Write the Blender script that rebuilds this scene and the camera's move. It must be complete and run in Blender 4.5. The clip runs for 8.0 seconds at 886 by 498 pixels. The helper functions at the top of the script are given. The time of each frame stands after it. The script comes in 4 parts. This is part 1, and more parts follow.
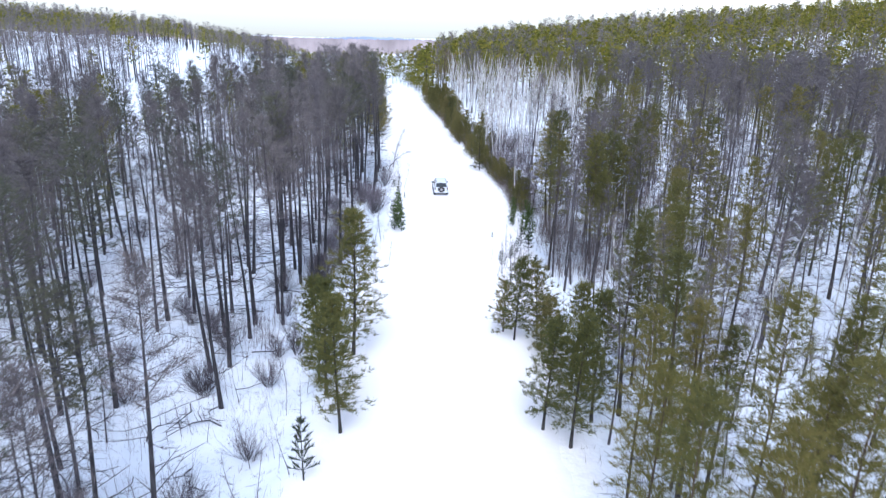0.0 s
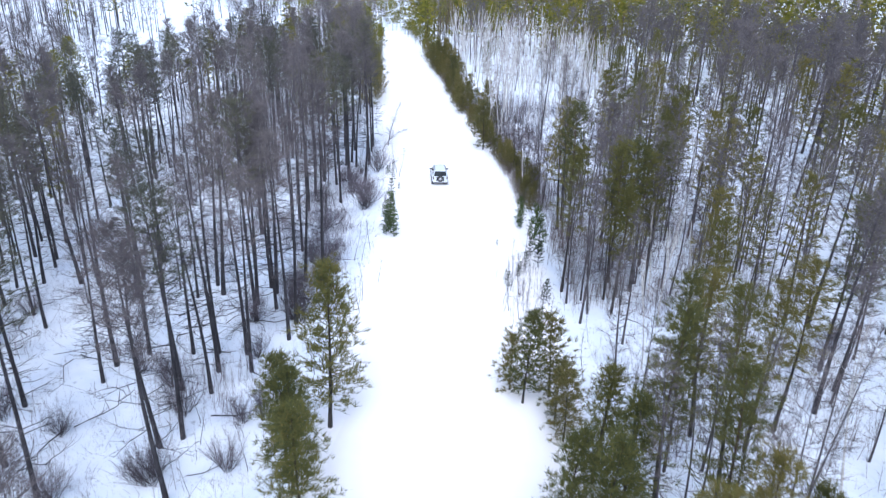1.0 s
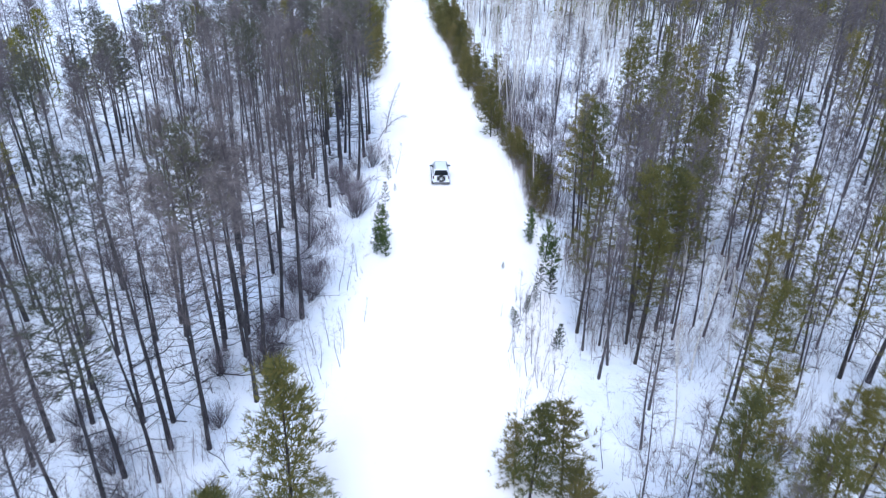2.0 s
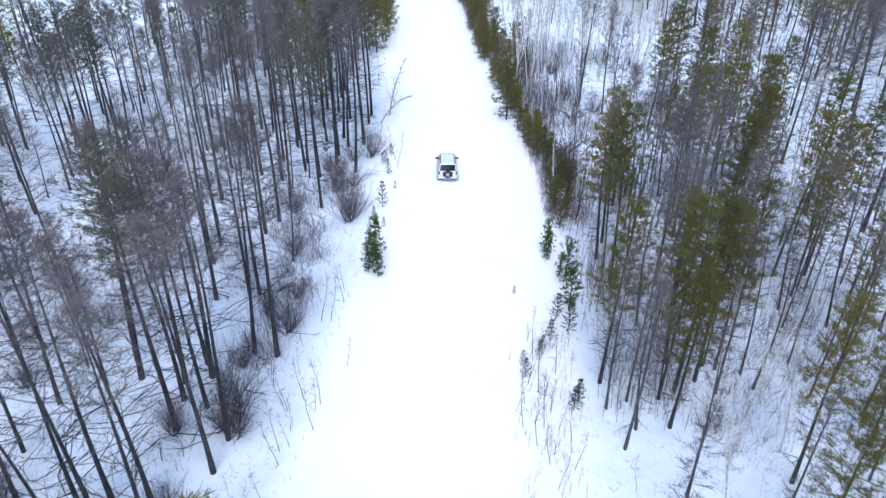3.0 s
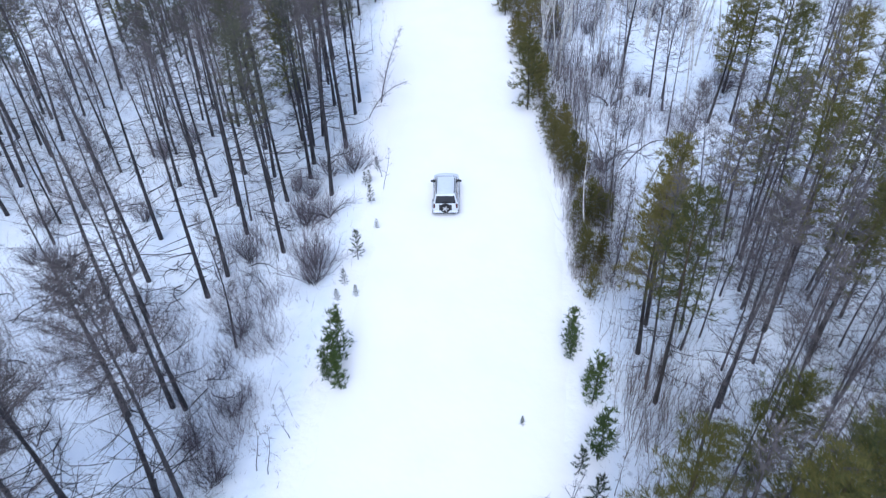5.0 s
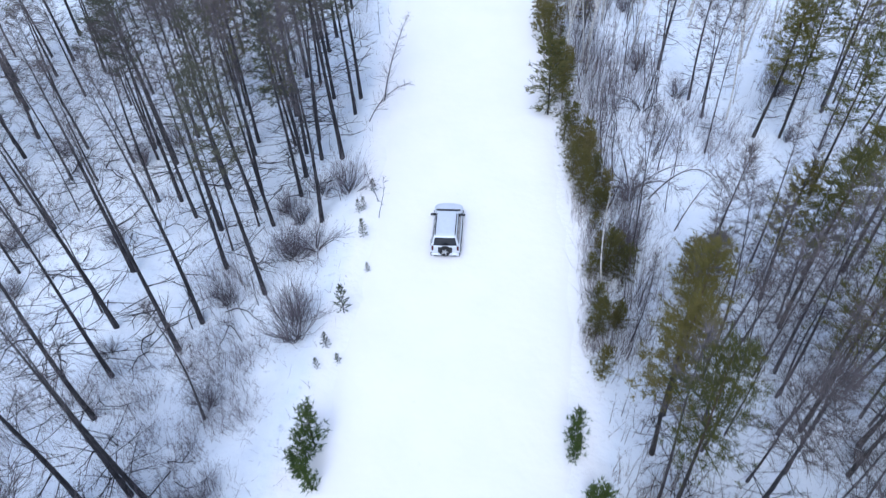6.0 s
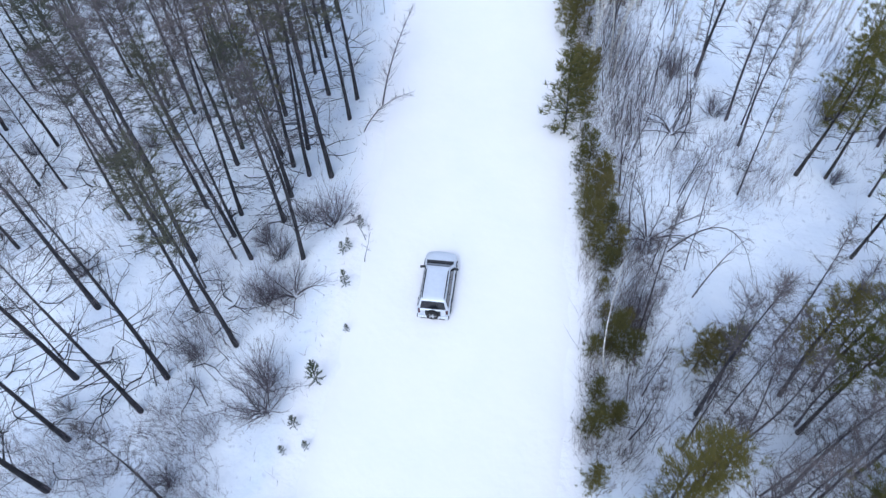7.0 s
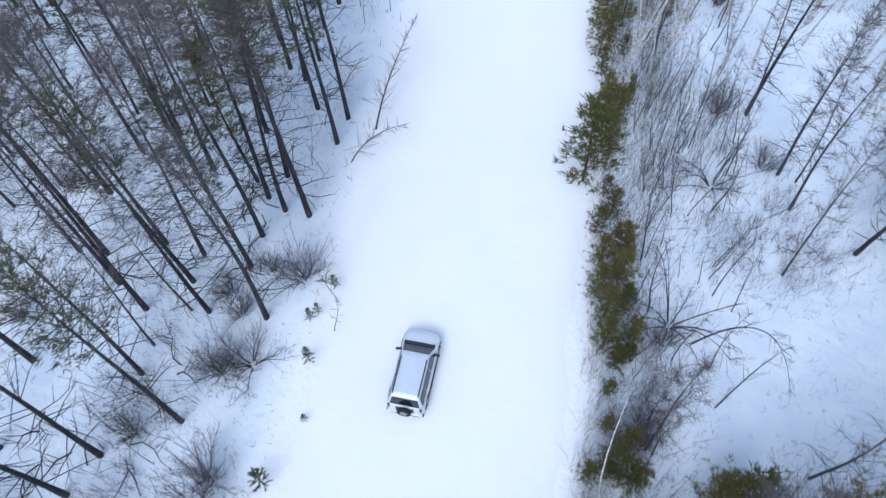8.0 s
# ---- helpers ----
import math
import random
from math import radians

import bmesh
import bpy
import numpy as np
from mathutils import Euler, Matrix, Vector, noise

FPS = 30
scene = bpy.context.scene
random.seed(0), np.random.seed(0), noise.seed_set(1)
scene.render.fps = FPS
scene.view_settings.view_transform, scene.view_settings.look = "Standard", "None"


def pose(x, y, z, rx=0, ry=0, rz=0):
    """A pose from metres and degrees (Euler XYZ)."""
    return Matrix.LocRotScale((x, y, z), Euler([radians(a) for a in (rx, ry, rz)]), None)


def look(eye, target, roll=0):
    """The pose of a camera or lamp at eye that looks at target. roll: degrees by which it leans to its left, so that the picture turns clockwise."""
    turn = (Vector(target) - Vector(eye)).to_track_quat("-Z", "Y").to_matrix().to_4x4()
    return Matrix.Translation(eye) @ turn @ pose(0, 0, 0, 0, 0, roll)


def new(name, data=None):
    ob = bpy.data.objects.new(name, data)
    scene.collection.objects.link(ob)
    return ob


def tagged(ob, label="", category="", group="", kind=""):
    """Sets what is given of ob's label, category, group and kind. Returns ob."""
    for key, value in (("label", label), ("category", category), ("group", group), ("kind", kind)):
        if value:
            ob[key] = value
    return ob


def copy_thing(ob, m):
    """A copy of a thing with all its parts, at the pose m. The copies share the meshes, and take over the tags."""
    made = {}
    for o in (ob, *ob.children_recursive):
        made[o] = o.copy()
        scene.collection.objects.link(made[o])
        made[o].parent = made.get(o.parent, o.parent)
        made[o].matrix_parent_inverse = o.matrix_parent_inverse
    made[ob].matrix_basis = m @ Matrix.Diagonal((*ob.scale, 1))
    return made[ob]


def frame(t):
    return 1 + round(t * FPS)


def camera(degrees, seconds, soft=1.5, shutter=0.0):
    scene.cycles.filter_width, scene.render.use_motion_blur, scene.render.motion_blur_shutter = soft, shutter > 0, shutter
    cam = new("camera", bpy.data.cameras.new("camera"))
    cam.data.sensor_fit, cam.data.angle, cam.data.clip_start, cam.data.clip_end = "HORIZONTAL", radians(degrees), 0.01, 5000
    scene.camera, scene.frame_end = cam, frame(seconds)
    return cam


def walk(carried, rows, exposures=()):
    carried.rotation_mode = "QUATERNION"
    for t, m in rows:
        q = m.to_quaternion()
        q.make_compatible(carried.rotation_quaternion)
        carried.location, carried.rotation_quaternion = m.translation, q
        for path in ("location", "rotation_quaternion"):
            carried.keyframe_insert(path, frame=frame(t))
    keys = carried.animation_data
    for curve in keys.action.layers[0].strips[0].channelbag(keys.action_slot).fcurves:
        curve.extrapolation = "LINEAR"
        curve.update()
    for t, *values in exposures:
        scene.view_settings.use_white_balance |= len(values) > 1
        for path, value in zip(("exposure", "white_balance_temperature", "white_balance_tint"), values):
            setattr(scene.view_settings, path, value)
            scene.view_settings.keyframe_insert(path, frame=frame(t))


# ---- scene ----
cam = camera(65.1, 8.0, soft=1.3, shutter=0.28)
# seconds, eye, target, roll
PATH = [
    (0, (0.00, 0.00, 20.50), (-0.578, 9.451, 17.284), 1.29),
    (0.5, (-0.28, 4.71, 21.90), (-0.839, 14.028, 18.311), 1.64),
    (1, (-0.33, 9.59, 23.33), (-0.908, 18.743, 19.331), 1.51),
    (1.5, (-0.19, 14.22, 24.48), (-0.812, 23.193, 20.118), 1.35),
    (1.7, (-0.13, 16.07, 24.93), (-0.787, 24.993, 20.465), 1.12),
    (2.8, (0.63, 25.97, 25.49), (-0.339, 34.499, 20.360), 0.39),
    (3, (0.63, 27.64, 25.52), (-0.387, 36.111, 20.302), 0.20),
    (3.5, (0.62, 31.77, 25.55), (-0.484, 40.066, 20.082), -0.07),
    (4, (0.64, 35.93, 25.81), (-0.547, 44.047, 20.090), -0.69),
    (4.5, (0.76, 40.01, 26.23), (-0.492, 47.912, 20.224), -1.22),
    (4.7, (0.83, 41.67, 26.45), (-0.473, 49.472, 20.325), -1.49),
    (5.8, (1.30, 51.24, 28.31), (-0.336, 58.196, 21.318), -2.51),
    (6, (1.27, 53.07, 28.98), (-0.418, 59.835, 21.812), -2.75),
    (6.5, (1.14, 57.78, 30.56), (-0.601, 63.990, 22.917), -2.86),
    (7, (1.00, 62.40, 31.28), (-0.802, 68.025, 23.211), -2.87),
    (7.5, (0.80, 66.71, 31.21), (-1.098, 71.958, 22.911), -3.03),
    (8, (0.44, 71.24, 30.12), (-1.564, 76.071, 21.591), -3.03),
]
walk(cam, [(t, look(eye, target, roll)) for t, eye, target, roll in PATH], [(0.0, 1.37, 5750, 11), (4.0, 1.12, 5500, 9.9), (6.3, 0.94, 5540, 9.8), (8.0, 0.83, 5480, 7.0)])

# ---- sky and sun: bright overcast winter day ----
world = bpy.data.worlds.new("winter_sky")
scene.world = world
world.use_nodes = True
wn, wl = world.node_tree.nodes, world.node_tree.links
sky = wn.new("ShaderNodeTexSky")
sky.sky_type = "NISHITA"
sky.sun_disc = False
sky.sun_elevation, sky.sun_rotation = radians(54), radians(178)
cloud = wn.new("ShaderNodeHueSaturation")
cloud.inputs["Saturation"].default_value = 0.58
wl.new(sky.outputs[0], cloud.inputs["Color"])
wl.new(cloud.outputs[0], wn["Background"].inputs["Color"])
wn["Background"].inputs["Strength"].default_value = 0.135
sun_data = bpy.data.lights.new("sun", "SUN")
sun_data.energy, sun_data.angle, sun_data.color = 0.75, radians(30), (1.0, 0.97, 0.93)
sun = new("sun", sun_data)
sun.matrix_world = look((2, -60, 82.6), (0, 0, 0))


# ---- materials ----
def nodes_of(name, rough=0.8, metal=0.0):
    m = bpy.data.materials.new(name)
    m.use_nodes = True
    b = m.node_tree.nodes["Principled BSDF"]
    b.inputs["Roughness"].default_value, b.inputs["Metallic"].default_value = rough, metal
    return m, m.node_tree.nodes, m.node_tree.links, b


def ramp_of(n, stops):
    r = n.new("ShaderNodeValToRGB")
    r.color_ramp.elements[0].position, r.color_ramp.elements[0].color = stops[0][0], (*stops[0][1], 1)
    r.color_ramp.elements[1].position, r.color_ramp.elements[1].color = stops[-1][0], (*stops[-1][1], 1)
    for p, c in stops[1:-1]:
        r.color_ramp.elements.new(p).color = (*c, 1)
    return r


def noise_of(n, l, scale, detail=4.0, coord="Object", squash=None):
    tc, tex = n.new("ShaderNodeTexCoord"), n.new("ShaderNodeTexNoise")
    tex.inputs["Scale"].default_value, tex.inputs["Detail"].default_value = scale, detail
    if squash:
        mp = n.new("ShaderNodeMapping")
        mp.inputs["Scale"].default_value = squash
        l.new(tc.outputs[coord], mp.inputs["Vector"])
        l.new(mp.outputs[0], tex.inputs["Vector"])
    else:
        l.new(tc.outputs[coord], tex.inputs["Vector"])
    return tex


def bump_of(n, l, b, tex, strength, distance):
    k = n.new("ShaderNodeBump")
    k.inputs["Strength"].default_value, k.inputs["Distance"].default_value = strength, distance
    l.new(tex.outputs[0], k.inputs["Height"])
    l.new(k.outputs[0], b.inputs["Normal"])


def plain(name, colour, rough=0.6, metal=0.0, grain=0.15, scale=30.0):
    m, n, l, b = nodes_of(name, rough, metal)
    tex = noise_of(n, l, scale)
    low, high = [c * (1 - grain) for c in colour], [min(1, c * (1 + grain)) for c in colour]
    r = ramp_of(n, [(0.3, low), (0.7, high)])
    l.new(tex.outputs[0], r.inputs[0])
    l.new(r.outputs[0], b.inputs["Base Color"])
    return m


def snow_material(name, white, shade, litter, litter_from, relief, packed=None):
    """Snow in soft tones that hold some shade and, in the woods, needle and bark litter tinted like blue-grey mottled
    shading; packed: the tone where ploughed snow spills over.
    """
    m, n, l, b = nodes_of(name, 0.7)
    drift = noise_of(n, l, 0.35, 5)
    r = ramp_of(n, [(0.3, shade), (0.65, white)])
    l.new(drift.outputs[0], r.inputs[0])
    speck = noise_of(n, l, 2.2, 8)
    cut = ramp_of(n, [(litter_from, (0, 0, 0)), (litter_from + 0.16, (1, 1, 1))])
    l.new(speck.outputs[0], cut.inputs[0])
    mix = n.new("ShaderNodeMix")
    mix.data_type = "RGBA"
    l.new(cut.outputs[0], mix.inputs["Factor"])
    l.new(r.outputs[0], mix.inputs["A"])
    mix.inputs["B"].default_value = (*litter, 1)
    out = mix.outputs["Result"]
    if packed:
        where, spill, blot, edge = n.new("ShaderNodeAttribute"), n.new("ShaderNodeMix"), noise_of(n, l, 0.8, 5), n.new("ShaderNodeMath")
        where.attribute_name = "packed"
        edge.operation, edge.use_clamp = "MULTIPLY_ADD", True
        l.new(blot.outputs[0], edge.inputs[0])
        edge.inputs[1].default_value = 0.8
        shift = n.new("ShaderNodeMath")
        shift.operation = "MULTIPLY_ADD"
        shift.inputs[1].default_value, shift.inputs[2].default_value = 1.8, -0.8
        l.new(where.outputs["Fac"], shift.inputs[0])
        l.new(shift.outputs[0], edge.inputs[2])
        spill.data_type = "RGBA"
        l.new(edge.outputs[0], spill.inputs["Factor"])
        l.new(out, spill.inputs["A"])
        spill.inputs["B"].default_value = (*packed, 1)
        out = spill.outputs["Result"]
    l.new(out, b.inputs["Base Color"])
    bump_of(n, l, b, noise_of(n, l, 1.6, 9), relief, 0.25)
    return m


def bark_material(name, dark, light, scale=6.0, squash=(1, 1, 0.25), top=None, top_from=0.0, top_to=1.0):
    m, n, l, b = nodes_of(name, 0.9)
    tex = noise_of(n, l, scale, 6, "Object", squash)
    r = ramp_of(n, [(0.35, dark), (0.68, light)])
    l.new(tex.outputs[0], r.inputs[0])
    out = r.outputs[0]
    if top:
        tc, sep, rng, mix = n.new("ShaderNodeTexCoord"), n.new("ShaderNodeSeparateXYZ"), n.new("ShaderNodeMapRange"), n.new("ShaderNodeMix")
        l.new(tc.outputs["Object"], sep.inputs[0])
        l.new(sep.outputs[2], rng.inputs["Value"])
        rng.inputs["From Min"].default_value, rng.inputs["From Max"].default_value = top_from, top_to
        mix.data_type = "RGBA"
        l.new(rng.outputs[0], mix.inputs["Factor"])
        l.new(out, mix.inputs["A"])
        mix.inputs["B"].default_value = (*top, 1)
        out = mix.outputs["Result"]
    l.new(out, b.inputs["Base Color"])
    bump_of(n, l, b, tex, 0.6, 0.04)
    return m


def leaf_material(name, stops, by_object=0.6, thin=0.0):
    """Needles or twigs: tone by tree and by spray."""
    m, n, l, b = nodes_of(name, 0.75)
    info, geo, add = n.new("ShaderNodeObjectInfo"), n.new("ShaderNodeNewGeometry"), n.new("ShaderNodeMix")
    add.inputs["Factor"].default_value = 1 - by_object
    l.new(info.outputs["Random"], add.inputs["A"])
    l.new(geo.outputs["Random Per Island"], add.inputs["B"])
    r = ramp_of(n, stops)
    l.new(add.outputs[0], r.inputs[0])
    l.new(r.outputs[0], b.inputs["Base Color"])
    b.inputs["Specular IOR Level"].default_value = 0.2
    if thin:
        glow, both = n.new("ShaderNodeBsdfTranslucent"), n.new("ShaderNodeMixShader")
        l.new(r.outputs[0], glow.inputs["Color"])
        both.inputs[0].default_value = thin
        l.new(b.outputs[0], both.inputs[1])
        l.new(glow.outputs[0], both.inputs[2])
        l.new(both.outputs[0], n["Material Output"].inputs["Surface"])
    return m


# Forest snow carries blue skylit shade in its colour; road snow stays white.
SNOW = snow_material("shade_blue_snow", (0.865, 0.897, 0.935), (0.735, 0.793, 0.873), (0.42, 0.45, 0.51), 0.62, 0.5, (0.91, 0.89, 0.885))
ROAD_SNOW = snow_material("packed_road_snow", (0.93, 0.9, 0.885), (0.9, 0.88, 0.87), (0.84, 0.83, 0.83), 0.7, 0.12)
DARK_BARK = bark_material("dark_bark", (0.013, 0.012, 0.015), (0.056, 0.051, 0.058), top=(0.08, 0.071, 0.073), top_from=8, top_to=14)
SLIM_BARK = bark_material("slender_tree_bark", (0.028, 0.025, 0.029), (0.115, 0.102, 0.109), 8.0)
PINE_BARK = bark_material("pine_bark", (0.016, 0.014, 0.014), (0.064, 0.053, 0.049), top=(0.115, 0.072, 0.045), top_from=5, top_to=11)
BIRCH_BARK = bark_material("birch_bark", (0.36, 0.34, 0.32), (0.84, 0.82, 0.79), 5.0, (0.4, 0.4, 2.2))
GREY_BARK = bark_material("grey_stem_bark", (0.035, 0.03, 0.035), (0.12, 0.105, 0.11), 9.0)
SHRUB_BARK = bark_material("shrub_bark", (0.03, 0.027, 0.032), (0.12, 0.105, 0.115), 9.0)
TWIG = leaf_material("bare_twigs", [(0.1, (0.085, 0.076, 0.08)), (0.5, (0.145, 0.126, 0.128)), (0.9, (0.21, 0.178, 0.17))], 0.35)
SHRUB_TWIG = leaf_material("shrub_twigs", [(0.1, (0.07, 0.062, 0.074)), (0.5, (0.14, 0.122, 0.14)), (0.9, (0.235, 0.2, 0.22))])
BIRCH_TWIG = leaf_material("birch_twigs", [(0.1, (0.12, 0.08, 0.075)), (0.9, (0.22, 0.16, 0.15))])
NEEDLE = leaf_material("pine_needles", [(0.1, (0.075, 0.09, 0.04)), (0.5, (0.165, 0.152, 0.045)), (0.9, (0.245, 0.2, 0.068))], 0.5, 0.5)
DUSK_NEEDLE = leaf_material("dusky_pine_needles", [(0.1, (0.07, 0.078, 0.062)), (0.5, (0.11, 0.112, 0.08)), (0.9, (0.16, 0.148, 0.1))], 0.5, 0.45)
FAR_NEEDLE = leaf_material("far_pine_needles", [(0.1, (0.085, 0.095, 0.02)), (0.5, (0.165, 0.155, 0.022)), (0.9, (0.24, 0.205, 0.035))], 0.0, 0.45)
YOUNG_NEEDLE = leaf_material("young_pine_needles", [(0.1, (0.075, 0.085, 0.038)), (0.5, (0.185, 0.165, 0.055)), (0.9, (0.27, 0.22, 0.095))], 0.5, 0.5)
GREEN_NEEDLE = leaf_material("sapling_needles", [(0.1, (0.05, 0.08, 0.03)), (0.9, (0.135, 0.18, 0.045))], 0.4, 0.45)
SAPLING_NEEDLE = leaf_material("dark_sapling_needles", [(0.1, (0.035, 0.05, 0.035)), (0.9, (0.11, 0.125, 0.06))], 0.5, 0.35)
EDGE_NEEDLE = leaf_material("edge_pine_needles", [(0.1, (0.07, 0.09, 0.042)), (0.5, (0.15, 0.15, 0.048)), (0.9, (0.23, 0.195, 0.06))], 0.3, 0.5)
DRY = leaf_material("dry_stalks", [(0.1, (0.06, 0.05, 0.045)), (0.9, (0.2, 0.15, 0.1))], 0.0)
BRUSH = leaf_material("brown_brush", [(0.1, (0.08, 0.064, 0.062)), (0.5, (0.15, 0.12, 0.112)), (0.9, (0.24, 0.2, 0.185))], 0.0)
# Brown of leafless woods, paled in the colour itself to suggest haze.
HAZED_WOOD = plain("hazed_far_woods", (0.3, 0.25, 0.25), 0.9, 0, 0.35, 0.03)
# Distance haze is put into this ridge's colour as blue.
HAZE_BLUE = plain("hazed_ridge", (0.25, 0.3, 0.42), 0.9, 0, 0.12, 0.01)


# ---- land ----
ROAD_Y = [-400, -60, 0, 25, 40, 55, 70, 80, 93, 105, 124, 148, 208, 246, 275, 310, 400]
ROAD_X = [9, 0.8, -0.4, -1.1, -1.7, -2.4, -3.1, -4.0, -6.3, -8.6, -12.6, -16.6, -26.3, -33.4, -40.0, -56.0, -110.0]
HALF = 6.1


def road_x(y):
    return np.interp(y, ROAD_Y, ROAD_X)


def half_width(y):
    return np.interp(y, [0, 110, 180, 260], [HALF, HALF, 4.7, 4.0])


def step(a, b, v):
    u = np.clip((v - a) / (b - a), 0, 1)
    return u * u * (3 - 2 * u)


BEARING = [-180, -60, -40, -33, -25, -17, -14, -8, -5, -0.4, 6.5, 15, 29, 45, 180]
RISE = [0, 16, 13, 9, 4, -6, -12, -12, -7, 0.5, 6, 12, 20, 22, 0]


def land(x, y):
    """Height of the snow: a low bank beside the road, a shallow ditch, hills far off."""
    d = x - road_x(y)
    hw = half_width(y)
    z = np.where(d < 0, -1.15 * step(0.5, 5, -d - hw), -0.4 * step(0.5, 3, d - hw))
    far = np.hypot(x, y)
    bearing = np.degrees(np.arctan2(x, y))
    z = z + np.interp(bearing, BEARING, RISE) * step(140, 400, far)
    z = z - np.where(far > 400, (far - 400) * 0.03, 0) - 0.06 * step(1.0, -1.0, np.abs(d) - hw)
    wild = step(0.3, 3, np.abs(d) - hw)
    lumps = np.sin(x * 0.9 + 1.7 * np.sin(y * 0.31)) * np.sin(y * 0.77 + 1.3 * np.sin(x * 0.43))
    lumps = lumps + 0.6 * np.sin(x * 2.1 + 2.2 * np.sin(y * 0.9)) * np.sin(y * 1.9 + 1.1 * np.sin(x * 1.3))
    return z + wild * 0.11 * lumps


def height(x, y):
    return float(land(np.float64(x), np.float64(y)))


def axis(low, high, fine, reach):
    """Even steps between low and high, then ever longer ones out to reach."""
    mid = list(np.arange(low, high + fine / 2, fine))
    up, down, s = [mid[-1]], [mid[0]], fine
    while up[-1] < reach:
        s *= 1.13
        up.append(up[-1] + s)
    s = fine
    while down[-1] > -reach:
        s *= 1.13
        down.append(down[-1] - s)
    return np.array(down[:0:-1] + mid + up[1:])


def sheet(name, xx, yy, zz, material):
    rows, cols = xx.shape
    mesh = bpy.data.meshes.new(name)
    idx = np.arange(rows * cols).reshape(rows, cols)
    quads = np.stack([idx[:-1, :-1], idx[:-1, 1:], idx[1:, 1:], idx[1:, :-1]], -1).reshape(-1, 4)
    mesh.from_pydata(np.stack([xx, yy, zz], -1).reshape(-1, 3).tolist(), [], quads.tolist())
    mesh.polygons.foreach_set("use_smooth", [True] * len(mesh.polygons))
    mesh.materials.append(material)
    return new(name, mesh)


gx, gy = np.meshgrid(axis(-42, 34, 0.8, 4200), axis(14, 120, 0.8, 4200))
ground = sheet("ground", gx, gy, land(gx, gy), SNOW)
# Beside the road the blue-shaded tone gives way to packed snow.
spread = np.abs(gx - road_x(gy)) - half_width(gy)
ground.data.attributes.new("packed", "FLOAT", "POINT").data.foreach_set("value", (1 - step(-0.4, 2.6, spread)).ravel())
tagged(ground, "uneven snow covering the forest floor, tinted blue-white for shade", "snow", kind="structure")
ry = np.concatenate([np.arange(-80, 130, 1.0), np.arange(130, 320, 3.0)])
across = np.linspace(-1.06, 1.06, 27)
rv, ru = np.meshgrid(ry, across, indexing="ij")
rxx = road_x(rv) + ru * half_width(rv)
rzz = land(rxx, rv) * 0 + np.interp(np.hypot(rxx, rv), [0, 140], [0, 0]) + 0.06 - 0.16 * step(0.94, 1.06, np.abs(ru)) + land(road_x(rv), rv) + 0.05
ragged = 0.035 * (np.sin(rv * 0.9) + 0.7 * np.sin(rv * 1.7 + 1) + 0.5 * np.sin(rv * 2.6 + 2) + 0.6 * np.sin(rv * 0.23))
rzz = rzz - 0.16 * step(0.82, 1.06, np.abs(ru) + ragged * np.sign(ru + 0.01))
rzz = rzz + 0.012 * np.sin(ru * 21 + 0.3 * np.sin(rv * 0.2))
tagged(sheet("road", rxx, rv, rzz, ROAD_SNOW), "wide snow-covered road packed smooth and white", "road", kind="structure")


# ---- mesh helpers ----
class Buf:
    def __init__(self):
        self.v, self.f = [], []

    def tube(self, pts, radii, sides=5):
        start = len(self.v)
        pts = [Vector(p) for p in pts]
        for k, p in enumerate(pts):
            way = (pts[min(k + 1, len(pts) - 1)] - pts[max(k - 1, 0)]).normalized()
            side = way.orthogonal().normalized()
            if abs(way.z) > 0.5:
                side = (Vector((1, 0, 0)) - way * way.x).normalized()
            other = way.cross(side)
            for j in range(sides):
                a = 2 * math.pi * j / sides
                self.v.append(p + (side * math.cos(a) + other * math.sin(a)) * radii[k])
        for k in range(len(pts) - 1):
            for j in range(sides):
                a, b = start + k * sides + j, start + k * sides + (j + 1) % sides
                self.f.append((a, b, b + sides, a + sides))

    def join(self, other):
        n = len(self.v)
        self.v += other.v
        self.f += [tuple(i + n for i in f) for f in other.f]

    def spike(self, base, way, length, width, rng):
        """A thin tapering twig or needle spray."""
        way = Vector(way).normalized()
        side = way.cross(Vector((rng.uniform(-1, 1), rng.uniform(-1, 1), rng.uniform(-1, 1)))).normalized() * (width / 2)
        n, base = len(self.v), Vector(base)
        self.v += [base - side, base + side, base + way * length]
        self.f.append((n, n + 1, n + 2))

    def leaf(self, base, way, length, width, rng):
        """A tuft of needles, broad at its twig and pointed."""
        way = Vector(way).normalized()
        side = way.cross(Vector((rng.uniform(-1, 1), rng.uniform(-1, 1), rng.uniform(-1, 1)))).normalized() * (width / 2)
        n, base = len(self.v), Vector(base)
        self.v += [base - side, base + side, base + way * length]
        self.f.append((n, n + 1, n + 2))

    def mesh(self, name, material, smooth=False):
        m = bpy.data.meshes.new(name)
        m.from_pydata([tuple(p) for p in self.v], [], self.f)
        if smooth:
            m.polygons.foreach_set("use_smooth", [True] * len(m.polygons))
        m.materials.append(material)
        return m


def limb_part(name, buf, material, parent, label="", smooth=False):
    ob = new(name, buf.mesh(name, material, smooth))
    ob.parent = parent
    return tagged(ob, label) if label else ob


